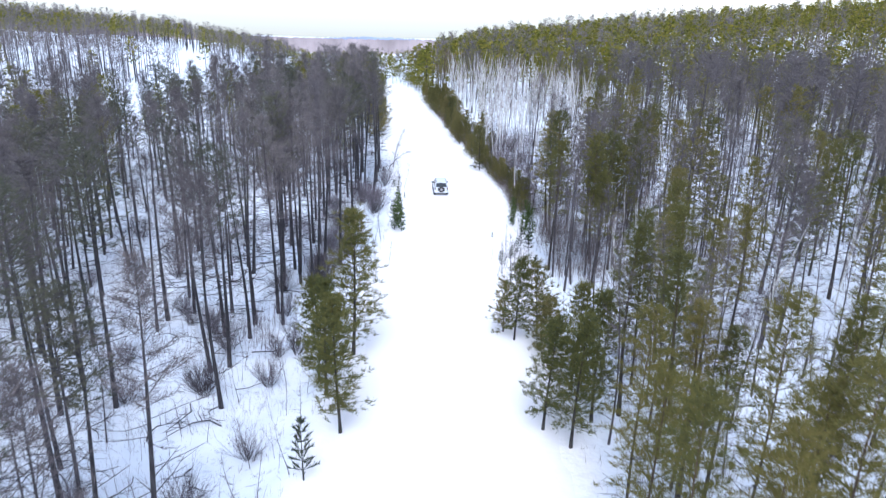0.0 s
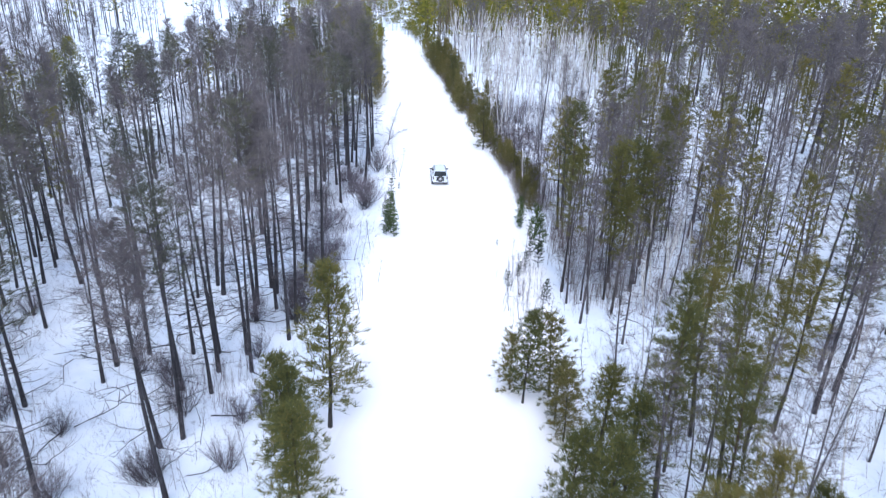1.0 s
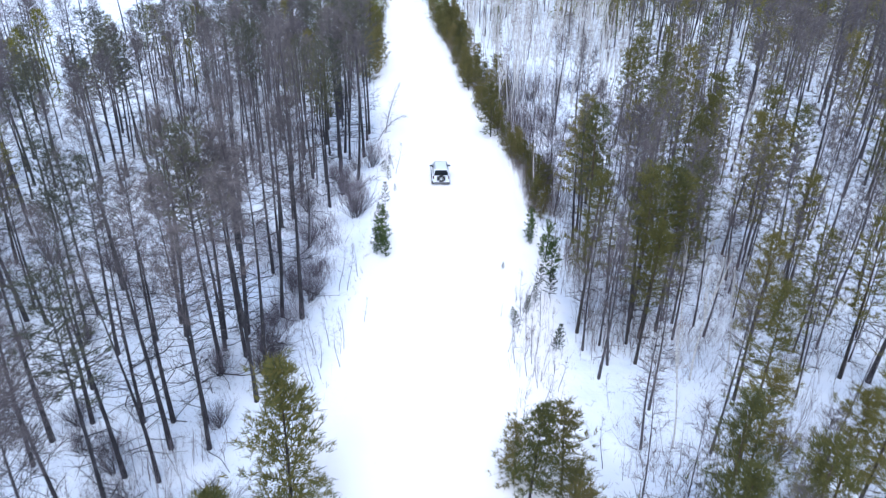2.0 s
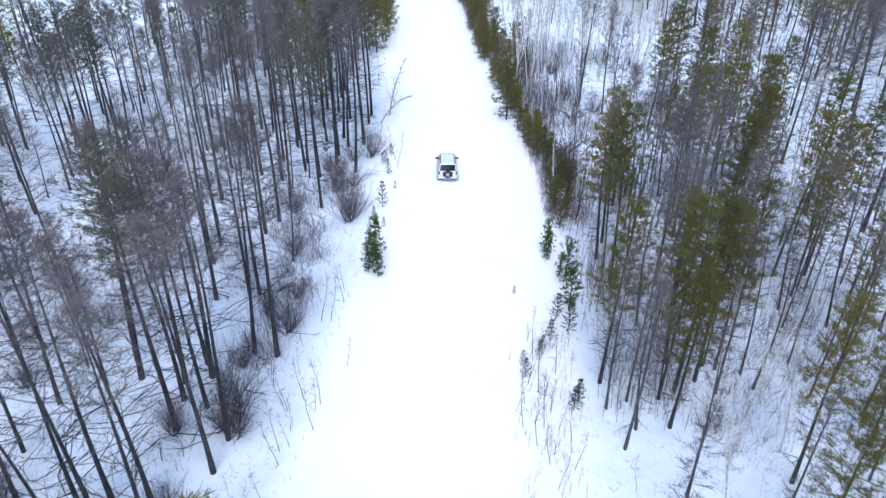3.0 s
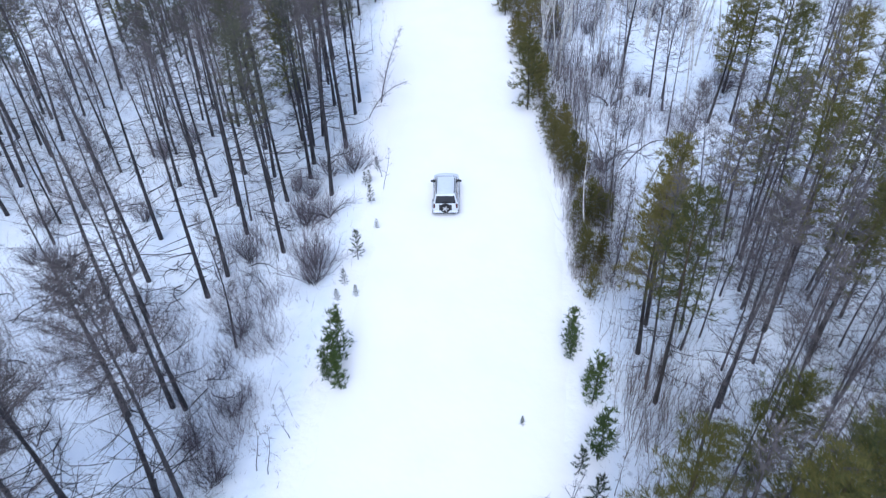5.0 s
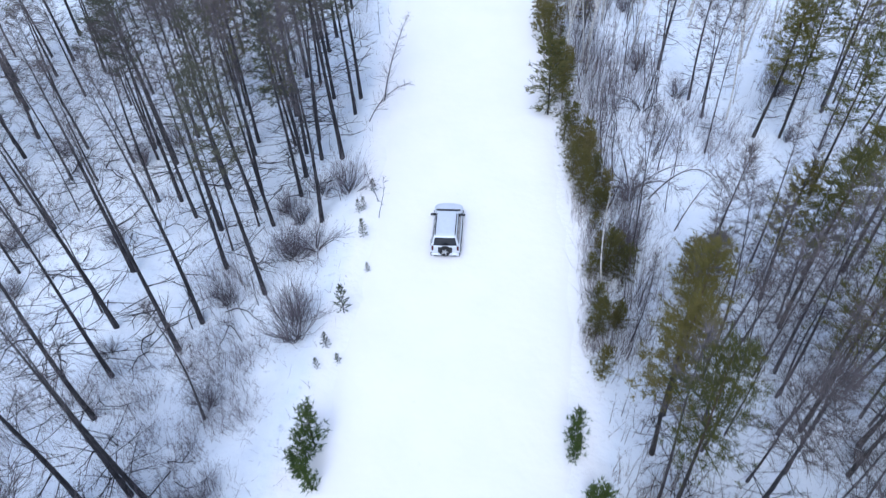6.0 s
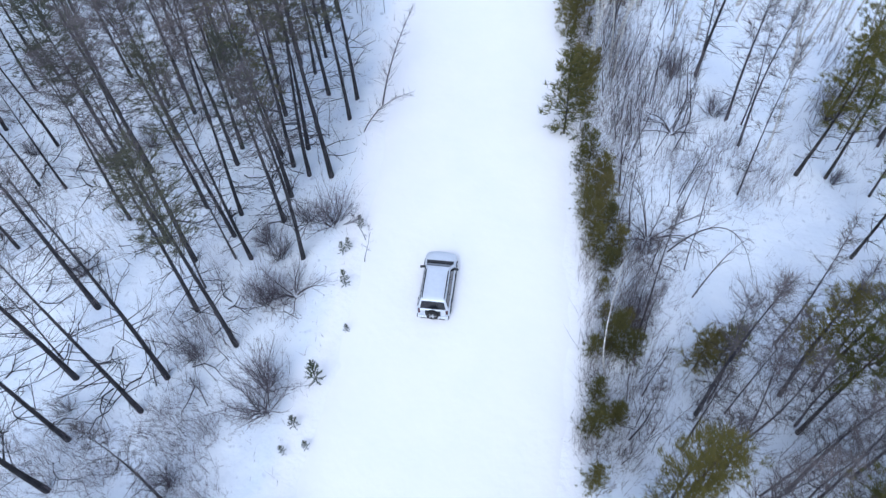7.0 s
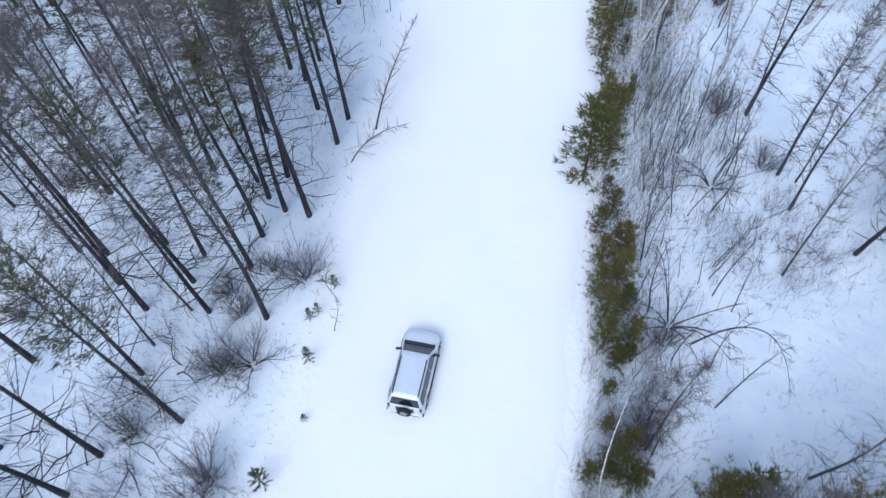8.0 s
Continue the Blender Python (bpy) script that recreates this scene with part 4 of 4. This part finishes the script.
spreading_bush(4.95, 88.0, 3, 11, 3.4)
spreading_bush(5.6, 96.9, 4, 9, 2.6)
spreading_bush(-13.2, 79.7, 5, 9, 1.9)
bent_stem("leaning_tree", [(-13.0, 94.6, -0.2), (-12.7, 96.6, 2.2), (-12.0, 99.3, 4.4)], 0.06, 70, "thin leafless tree leaning low over the road edge", "bent trees")
bent_stem("leaning_tree", [(-13.4, 92.0, -0.2), (-12.2, 92.6, 1.6), (-10.6, 93.4, 2.4)], 0.04, 46, "bare sapling leaning low over the road edge", "bent trees")
bent_stem("leaning_birch", [(3.76, 78.9, -0.5), (3.3, 79.9, 1.8), (3.42, 82.5, 4.8)], 0.07, 14, "bent white birch leaning over roadside young pines", "bent trees", BIRCH_BARK)
bent_stem("leaning_birch", [(3.06, 91.7, -0.5), (1.86, 90.75, 1.2), (0.58, 90.4, 2.2)], 0.06, 12, "white birch bent low over roadside young pines", "bent trees", BIRCH_BARK)
bent_stem("arched_sapling", [(6.1, 87.4, -0.2), (8.6, 87.8, 2.2), (10.4, 85.6, 0.8)], 0.05, 26, "bare sapling arched to the snow by its own weight", "bent trees")
bent_stem("arched_sapling", [(7.6, 84.6, -0.2), (8.8, 86.4, 1.6), (9.9, 87.6, 1.9)], 0.04, 18, "bare sapling arched over the glade snow", "bent trees")


# ---- low brush all through the woods ----
brush, brush_rng = Buf(), random.Random(9)
for k in range(8500):
    y = brush_rng.uniform(24, 118)
    side = -1 if brush_rng.random() < 0.66 else 1
    x = float(road_x(y)) + side * (HALF + 2.6 + brush_rng.random() * (30 if side < 0 else 22))
    if math.sin(x * 0.55 + 1.3 * math.sin(y * 0.23)) + math.sin(y * 0.41 + 0.8 * math.sin(x * 0.31)) + brush_rng.gauss(0, 0.5) < 0.15:
        continue
    for j in range(brush_rng.randint(4, 8)):
        brush.spike((x + brush_rng.gauss(0, 0.3), y + brush_rng.gauss(0, 0.3), height(x, y) - 0.05), (brush_rng.gauss(0, 0.45), brush_rng.gauss(0, 0.45), 1), brush_rng.uniform(0.35, 1.3), 0.016, brush_rng)
hedge_brush = Buf()
for k in range(3800):
    y = 74.5 + brush_rng.random() ** 1.25 * 90
    x = float(road_x(y) + half_width(y)) + 0.5 + brush_rng.random() ** 1.3 * 3.0
    way = (brush_rng.gauss(0, 0.22), brush_rng.gauss(0, 0.22), 1)
    for j in range(4):
        hedge_brush.spike((x + brush_rng.gauss(0, 0.25), y + brush_rng.gauss(0, 0.25), height(x, y) - 0.05), (way[0] + brush_rng.gauss(0, 0.2), way[1] + brush_rng.gauss(0, 0.2), 1), brush_rng.uniform(0.6, 2.2), 0.014, brush_rng)
tagged(new("roadside_brush", hedge_brush.mesh("roadside_brush", BRUSH)), "tall brown leafless brush between the young roadside pines", "brush", kind="stuff")
for k in range(700):
    y = brush_rng.uniform(75, 122)
    x = float(road_x(y) + half_width(y)) + 1.0 + brush_rng.random() ** 1.6 * 5.5
    for j in range(5):
        brush.spike((x + brush_rng.gauss(0, 0.3), y + brush_rng.gauss(0, 0.3), height(x, y) - 0.05), (brush_rng.gauss(0, 0.3), brush_rng.gauss(0, 0.3), 1), brush_rng.uniform(0.6, 1.7), 0.012, brush_rng)
tagged(new("undergrowth", brush.mesh("undergrowth", SHRUB_TWIG)), "fine grey-purple twigs of low undergrowth in forest snow", "undergrowth", kind="stuff")


# ---- thickets of thin young growth between the trees ----
thicket, brown_thicket, thick_rng = Buf(), Buf(), random.Random(17)


def young_growth(buf, x, y, stems, low, high, lean, twigs, width):
    """Thin stems from one foot of snow, with fine side twigs."""
    for j in range(stems):
        foot = Vector((x + thick_rng.gauss(0, 0.4), y + thick_rng.gauss(0, 0.4), height(x, y) - 0.1))
        way = Vector((thick_rng.gauss(0, lean), thick_rng.gauss(0, lean), 1)).normalized()
        long = thick_rng.uniform(low, high)
        buf.spike(foot, way, long, width * 2.2, thick_rng)
        for i in range(twigs):
            u = thick_rng.uniform(0.2, 0.97)
            buf.spike(foot + way * long * u, way * 0.8 + Vector((thick_rng.uniform(-1, 1), thick_rng.uniform(-1, 1), thick_rng.uniform(-0.2, 0.6))), thick_rng.uniform(0.35, 0.95) * (1.25 - u), width, thick_rng)


for k in range(3600):
    y = thick_rng.uniform(38, 122)
    side = -1 if thick_rng.random() < 0.25 else 1
    away = thick_rng.random() ** (1 if side < 0 else 1.35)
    x = float(road_x(y)) + side * (HALF + (5.5 if side < 0 else 2.9 if y > 74 else 2.5) + away * (20 if side < 0 else 17))
    patch = math.sin(x * 0.42 + 1.1 * math.sin(y * 0.19) + 0.6) + math.sin(y * 0.33 + 0.9 * math.sin(x * 0.27))
    near_edge = side > 0 and 53 < y < 68 and away < 0.25
    if not near_edge and patch + thick_rng.gauss(0, 0.4) < (0.3 if side < 0 else 0.15 if y > 70 else -0.1) or open_land(x, y) or side > 0 and y < 53 and thick_rng.random() < 0.5:
        continue
    young_growth(brown_thicket if near_edge or thick_rng.random() < 0.4 else thicket, x, y, thick_rng.randint(2, 5), 1.3, 4.2, 0.13, 12, 0.0135)
for k in range(420):
    y, side = thick_rng.uniform(22, 46), 1 if thick_rng.random() < 0.7 else -1
    x = float(road_x(y)) + side * (HALF + 2.0 + thick_rng.random() * 16)
    if math.sin(x * 0.7 + 1.1 * math.sin(y * 0.31)) + thick_rng.gauss(0, 0.5) > 0.0:
        young_growth(brown_thicket if side > 0 else thicket, x, y, thick_rng.randint(2, 4), 1.2, 3.8, 0.13, 12, 0.0135)
for k in range(64):
    x, y = thick_rng.uniform(1.6, 4.4), thick_rng.uniform(45, 61)
    young_growth(brown_thicket, x, y, thick_rng.randint(1, 2), 0.7, 2.2, 0.1, 9, 0.013)
for k in range(66):
    x, y = thick_rng.uniform(4.7, 9.0), thick_rng.uniform(63.5, 73)
    young_growth(brown_thicket, x, y, thick_rng.randint(2, 4), 1.2, 3.6, 0.14, 12, 0.0135)
# low bushes: x, y, half sizes, clumps
for bx, by, ba, bb, clumps in [(8.6, 94.2, 4.2, 3.6, 100), (-15.6, 71.4, 2.2, 2.0, 60), (-14.2, 68.2, 1.6, 1.8, 40), (-13.4, 62.6, 1.5, 2.6, 60), (-14.4, 79.6, 1.6, 1.2, 25), (-14.0, 57.6, 1.6, 2.0, 40), (-16.5, 65.2, 2.4, 2.0, 50), (-19.6, 68.4, 2.4, 1.8, 40), (-22.5, 66.0, 3.0, 2.6, 45), (4.8, 84.0, 1.4, 2.6, 32), (-17.5, 76.0, 1.8, 1.4, 25), (15.1, 58.6, 2.6, 2.4, 45), (12.6, 54.6, 2.4, 2.0, 30)]:
    for k in range(clumps):
        a, b = thick_rng.uniform(0, 6.28), math.sqrt(thick_rng.random())
        x, y = bx + ba * b * math.cos(a), by + bb * b * math.sin(a)
        young_growth(thicket, x, y, 5, 0.9, 2.4, 0.35, 10, 0.01)
tagged(new("brown_thicket", brown_thicket.mesh("brown_thicket", BRUSH)), "brown thickets of leafless young growth below the trees", "thicket", kind="stuff")
tagged(new("thicket", thicket.mesh("thicket", SHRUB_TWIG)), "grey-purple thickets of thin leafless young growth in snow", "thicket", kind="stuff")


# ---- broken branches littering the snow ----
limb_rng, litter = random.Random(33), Buf()
for n in range(200):
    y = limb_rng.uniform(26, 102)
    x = float(road_x(y)) - HALF - 4.5 - limb_rng.random() * 18
    base, turn, long, line = Vector((x, y, height(x, y) - 0.03)), limb_rng.uniform(0, 6.28), limb_rng.uniform(1.0, 3.2) * (1.35 if y < 62 else 1), []
    for k in range(5):
        u = k / 4
        a = turn + 0.5 * math.sin(u * 3 + x)
        line.append(base + Vector((math.cos(a) * u * long, math.sin(a) * u * long, 0.05 + 0.22 * math.sin(u * 3.1) + limb_rng.uniform(0, 0.1))))
    r = limb_rng.uniform(0.02, 0.045)
    litter.tube(line, [r, r * 0.9, r * 0.75, r * 0.5, 0.008], 5)
    for k in range(limb_rng.randint(4, 8)):
        f = limb_rng.uniform(0.8, 3.9)
        q = line[int(f)].lerp(line[int(f) + 1], f - int(f))
        a = turn + limb_rng.choice((-1, 1)) * limb_rng.uniform(0.4, 1.1)
        w = Vector((math.cos(a), math.sin(a), limb_rng.uniform(0.1, 0.7))) * limb_rng.uniform(0.4, 1.1)
        litter.tube([q, q + w * 0.6, q + w + Vector((0, 0, 0.08))], [r * 0.5, r * 0.35, 0.005], 3)
tagged(new("broken_branches", litter.mesh("broken_branches", DARK_BARK)), "dark broken branches littering the forest snow", "branches", kind="stuff")


# ---- dry stalks on the verges ----
verge, stalk_rng = Buf(), random.Random(5)
for k in range(900):
    y = stalk_rng.uniform(24, 125)
    side = -1 if stalk_rng.random() < 0.55 else 1
    x = float(road_x(y)) + side * (HALF + stalk_rng.uniform(0.2, 1) ** 2 * 6 + 0.3)
    for j in range(stalk_rng.randint(1, 3)):
        verge.spike((x + stalk_rng.gauss(0, 0.08), y + stalk_rng.gauss(0, 0.08), height(x, y) - 0.05), (stalk_rng.gauss(0, 0.35), stalk_rng.gauss(0, 0.35), 1), stalk_rng.uniform(0.25, 0.9), 0.02, stalk_rng)
tagged(new("dry_stalks", verge.mesh("dry_stalks", DRY)), "dry brown weed stalks sticking out of verge snow", "weeds", kind="stuff")


# ---- the car on the road ----
PAINT = plain("silver_paint", (0.66, 0.69, 0.745), 0.3, 0.12, 0.04, 4)
CAR_GLASS = plain("tinted_car_glass", (0.015, 0.018, 0.024), 0.06, 0.0, 0.1, 3)
RUBBER = plain("tyre_rubber", (0.02, 0.02, 0.021), 0.85)
TRIM = plain("black_trim", (0.03, 0.031, 0.034), 0.55)
ALLOY = plain("alloy_rim", (0.6, 0.61, 0.63), 0.3, 0.9, 0.06)
RED = plain("red_lamp_lens", (0.075, 0.016, 0.02), 0.25)
CLEAR = plain("clear_lamp_lens", (0.75, 0.77, 0.8), 0.15)
PLATE = plain("plate_white", (0.75, 0.75, 0.74), 0.5)


def part(name, bm, material, parent, label="", smooth=False):
    mesh = bpy.data.meshes.new(name)
    bmesh.ops.recalc_face_normals(bm, faces=bm.faces)
    bm.to_mesh(mesh)
    bm.free()
    if smooth:
        mesh.polygons.foreach_set("use_smooth", [True] * len(mesh.polygons))
    mesh.materials.append(material)
    ob = new(name, mesh)
    ob.parent = parent
    return tagged(ob, label) if label else ob


def block(size, at, bevel=0.03, turn=(0, 0, 0)):
    bm = bmesh.new()
    bmesh.ops.create_cube(bm, size=1, matrix=pose(*at, *turn) @ Matrix.Diagonal((*size, 1)))
    if bevel:
        bmesh.ops.bevel(bm, geom=bm.edges[:], offset=bevel, segments=2, affect="EDGES", profile=0.5)
    return bm


def shell(profile, half, bevel=0.05):
    """A closed body from a side profile of (y, z), as wide as half(y, z) on each side."""
    bm = bmesh.new()
    left = [bm.verts.new((-half(y, z), y, z)) for y, z in profile]
    right = [bm.verts.new((half(y, z), y, z)) for y, z in profile]
    n = len(profile)
    for k in range(n):
        bm.faces.new((left[k], left[(k + 1) % n], right[(k + 1) % n], right[k]))
    bm.faces.new(left[::-1])
    bm.faces.new(right)
    bmesh.ops.bevel(bm, geom=bm.edges[:], offset=bevel, segments=3, affect="EDGES", profile=0.6, clamp_overlap=True)
    return bm


def hull(layers, rear_r, front_r, bulge):
    """A body lofted over outlines with rounded corners and a bowed front: layers of height, half width, rear and front."""
    bm = bmesh.new()
    rings = []
    for z, w, y0, y1 in layers:
        line = []
        for cx, cy, r, a0 in ((w - front_r, y1 - front_r, front_r, 0), (front_r - w, y1 - front_r, front_r, 90), (rear_r - w, y0 + rear_r, rear_r, 180), (w - rear_r, y0 + rear_r, rear_r, 270)):
            for k in range(7):
                a = radians(a0 + 15 * k)
                x, y = cx + r * math.cos(a), cy + r * math.sin(a)
                line.append((x, y + (bulge * (1 - (x / w) ** 2) if a0 < 180 else 0), z))
            if a0 == 0:
                for k in range(1, 6):
                    x = cx * (1 - k / 3)
                    line.append((x, y1 + bulge * (1 - (x / w) ** 2), z))
        rings.append([bm.verts.new(p) for p in line])
    n = len(rings[0])
    for low, high in zip(rings, rings[1:]):
        for k in range(n):
            bm.faces.new((low[k], low[(k + 1) % n], high[(k + 1) % n], high[k]))
    bm.faces.new(rings[0][::-1])
    bm.faces.new(rings[-1])
    return bm


def pane(corners, out, thick=0.018):
    """A thin panel over four corners, pushed outwards."""
    bm = bmesh.new()
    out = Vector(out).normalized()
    a = [bm.verts.new(Vector(c) - out * thick) for c in corners]
    b = [bm.verts.new(Vector(c) + out * thick) for c in corners]
    bm.faces.new(a)
    bm.faces.new(b[::-1])
    for k in range(4):
        bm.faces.new((a[k], a[(k + 1) % 4], b[(k + 1) % 4], b[k]))
    return bm


def ring(outer, inner, width, turn, at, segments=28):
    """A rounded tyre or rim ring round its axle."""
    bm = bmesh.new()
    shape = [(inner, -0.42), (outer * 0.93, -0.5), (outer, -0.3), (outer, 0.3), (outer * 0.93, 0.5), (inner, 0.42)]
    m = pose(*at, *turn)
    rows = [[bm.verts.new(m @ Vector((math.cos(2 * math.pi * k / segments) * r, math.sin(2 * math.pi * k / segments) * r, w * width))) for r, w in shape] for k in range(segments)]
    for k in range(segments):
        for j in range(len(shape)):
            a, b = rows[k], rows[(k + 1) % segments]
            i = (j + 1) % len(shape)
            bm.faces.new((a[j], b[j], b[i], a[i]))
    return bm


def star(radius, turn, at, spokes=5, width=0.05):
    """A wheel rim: hub, spokes and outer band."""
    bm = bmesh.new()
    m = pose(*at, *turn)
    bmesh.ops.create_cone(bm, cap_ends=True, segments=20, radius1=radius * 0.3, radius2=radius * 0.26, depth=width * 1.2, matrix=m)
    for k in range(spokes):
        a = 2 * math.pi * k / spokes
        bmesh.ops.create_cube(bm, size=1, matrix=m @ Matrix.Rotation(a, 4, "Z") @ pose(radius * 0.58, 0, 0) @ Matrix.Diagonal((radius * 0.8, radius * 0.3, width, 1)))
    return bm


def wheel(name, parent, turn, at, radius=0.36, width=0.24, side=1):
    hub = new(name)
    hub.parent = parent
    part("tyre", ring(radius, radius * 0.64, width, turn, at), RUBBER, hub, "", True)
    face = Vector(at) + (pose(0, 0, 0, *turn).to_3x3() @ Vector((0, 0, width * 0.36 * side)))
    part("rim", star(radius * 0.66, turn, face), ALLOY, hub, "silver five-spoke rim")
    return hub


car = empty_thing("car", "silver off-road car with rear spare wheel standing on snow", "car", "")


def high_half(y, z):
    return 0.86 - 0.2 * (z - 1.0) / 0.72 - (0.04 if y > 0.9 else 0)


part("body", hull([(0.36, 0.84, -2.02, 1.9), (0.42, 0.89, -2.1, 2.0), (0.62, 0.91, -2.13, 2.04), (0.84, 0.91, -2.13, 2.02), (0.95, 0.89, -2.12, 1.97), (1.01, 0.85, -2.1, 1.88), (1.04, 0.79, -2.05, 1.76)], 0.14, 0.26, 0.16), PAINT, car, "", True)
part("cabin", shell([(-2.06, 0.98), (1.28, 0.98), (0.52, 1.67), (0.24, 1.72), (-1.65, 1.72), (-1.88, 1.64)], high_half, 0.06), PAINT, car, "silver roof and pillars", True)
part("bonnet", hull([(1.0, 0.74, 1.1, 1.82), (1.05, 0.73, 1.12, 1.8), (1.075, 0.69, 1.16, 1.72)], 0.05, 0.2, 0.14), PAINT, car, "", True)
part("cowl", block((1.54, 0.17, 0.06), (0, 1.27, 1.078), 0.018), TRIM, car, "black strip below the windscreen")
part("rear_window", pane([(-0.71, -2.04, 1.09), (0.71, -2.04, 1.09), (0.61, -1.915, 1.61), (-0.61, -1.915, 1.61)], (0, -1, 0.25)), CAR_GLASS, car, "dark tinted glass")
part("windscreen", pane([(-0.77, 1.21, 1.06), (0.77, 1.21, 1.06), (0.64, 0.54, 1.66), (-0.64, 0.54, 1.66)], (0, 0.66, 0.75), 0.022), CAR_GLASS, car, "dark tinted glass")
for sx in (-1, 1):
    for y0, y1, y2, y3 in ((-1.9, -1.15, -1.15, -1.76), (-1.08, -0.12, -0.12, -1.08), (-0.04, 0.92, 0.42, -0.04)):
        part("side_window", pane([(sx * 0.835, y0, 1.1), (sx * 0.835, y1, 1.1), (sx * 0.715, y2, 1.56), (sx * 0.715, y3, 1.56)], (sx, 0, 0.26), 0.016), CAR_GLASS, car, "dark tinted glass")
    rail = Buf()
    rail.tube([(sx * 0.6, -1.75, 1.72), (sx * 0.61, -1.6, 1.79), (sx * 0.62, 0.0, 1.8), (sx * 0.61, 0.2, 1.72)], [0.028] * 4, 8)
    limb_part("roof_rail", rail, TRIM, car, "black roof rail", True)
    part("wing_mirror", block((0.3, 0.13, 0.15), (sx * 0.95, 0.8, 1.12), 0.05, (0, 0, -sx * 12)), TRIM, car, "black mirror housing", True)
    part("bumper_corner", block((0.16, 0.2, 0.2), (sx * 0.82, -2.13, 0.46), 0.05), TRIM, car, "dark bumper corner", True)
    part("tail_lamp", block((0.13, 0.08, 0.34), (sx * 0.77, -2.1, 0.9), 0.025), RED, car, "dark red tail lamp")
    part("bumper_lamp", block((0.28, 0.06, 0.08), (sx * 0.58, -2.24, 0.52), 0.02), CLEAR, car, "pale bumper lamp")
    part("headlamp", block((0.34, 0.1, 0.16), (sx * 0.6, 2.07, 0.78), 0.03), CLEAR, car, "clear headlamp")
    part("sill", block((0.1, 2.0, 0.1), (sx * 0.9, 0, 0.36), 0.03), TRIM, car, "black side step")
    for y0 in (-1.32, 1.36):
        arch = Buf()
        arch.tube([(sx * 0.9, y0 + 0.46 * math.cos(a), 0.38 + 0.46 * math.sin(a)) for a in np.linspace(0.05, 3.09, 11)], [0.045] * 11, 6)
        limb_part("wheel_arch", arch, TRIM, car, "black wheel-arch moulding", True)
        wheel("wheel", car, (0, 90, 0), (sx * 0.8, y0, 0.36), side=sx)
part("rear_bumper", block((1.72, 0.18, 0.18), (0, -2.16, 0.49), 0.05), PAINT, car, "silver rear bumper", True)
part("bumper_step", block((1.4, 0.16, 0.05), (0, -2.17, 0.375), 0.015), TRIM, car, "black lower edge of the bumper")
part("front_bumper", hull([(0.36, 0.84, 1.8, 2.02), (0.4, 0.89, 1.78, 2.1), (0.56, 0.89, 1.78, 2.1), (0.6, 0.85, 1.8, 2.04)], 0.04, 0.2, 0.16), PAINT, car, "", True)
part("tailgate_panel", block((1.3, 0.04, 0.4), (0, -2.125, 0.83), 0.018), PAINT, car)
part("number_plate", block((0.5, 0.02, 0.11), (-0.0, -2.262, 0.5), 0.006), PLATE, car, "white plate with dark bars")
part("wheel_carrier", block((0.86, 0.05, 0.46), (0, -2.15, 0.8), 0.02), TRIM, car, "black panel behind the spare wheel")
wheel("spare_wheel", car, (90, 0, 0), (0, -2.28, 0.84), 0.34, 0.22, 1)
part("rear_wiper", block((0.42, 0.02, 0.02), (0.12, -2.06, 1.14), 0.006, (0, 8, 0)), TRIM, car)
part("number_bars", block((0.36, 0.006, 0.05), (0, -2.274, 0.5), 0), TRIM, car, "dark plain bars")
car.matrix_basis = pose(-5.5, 81.5, float(rzz[161, 13]), 0, 0, 8) @ Matrix.Diagonal((0.93, 0.89, 0.94, 1))
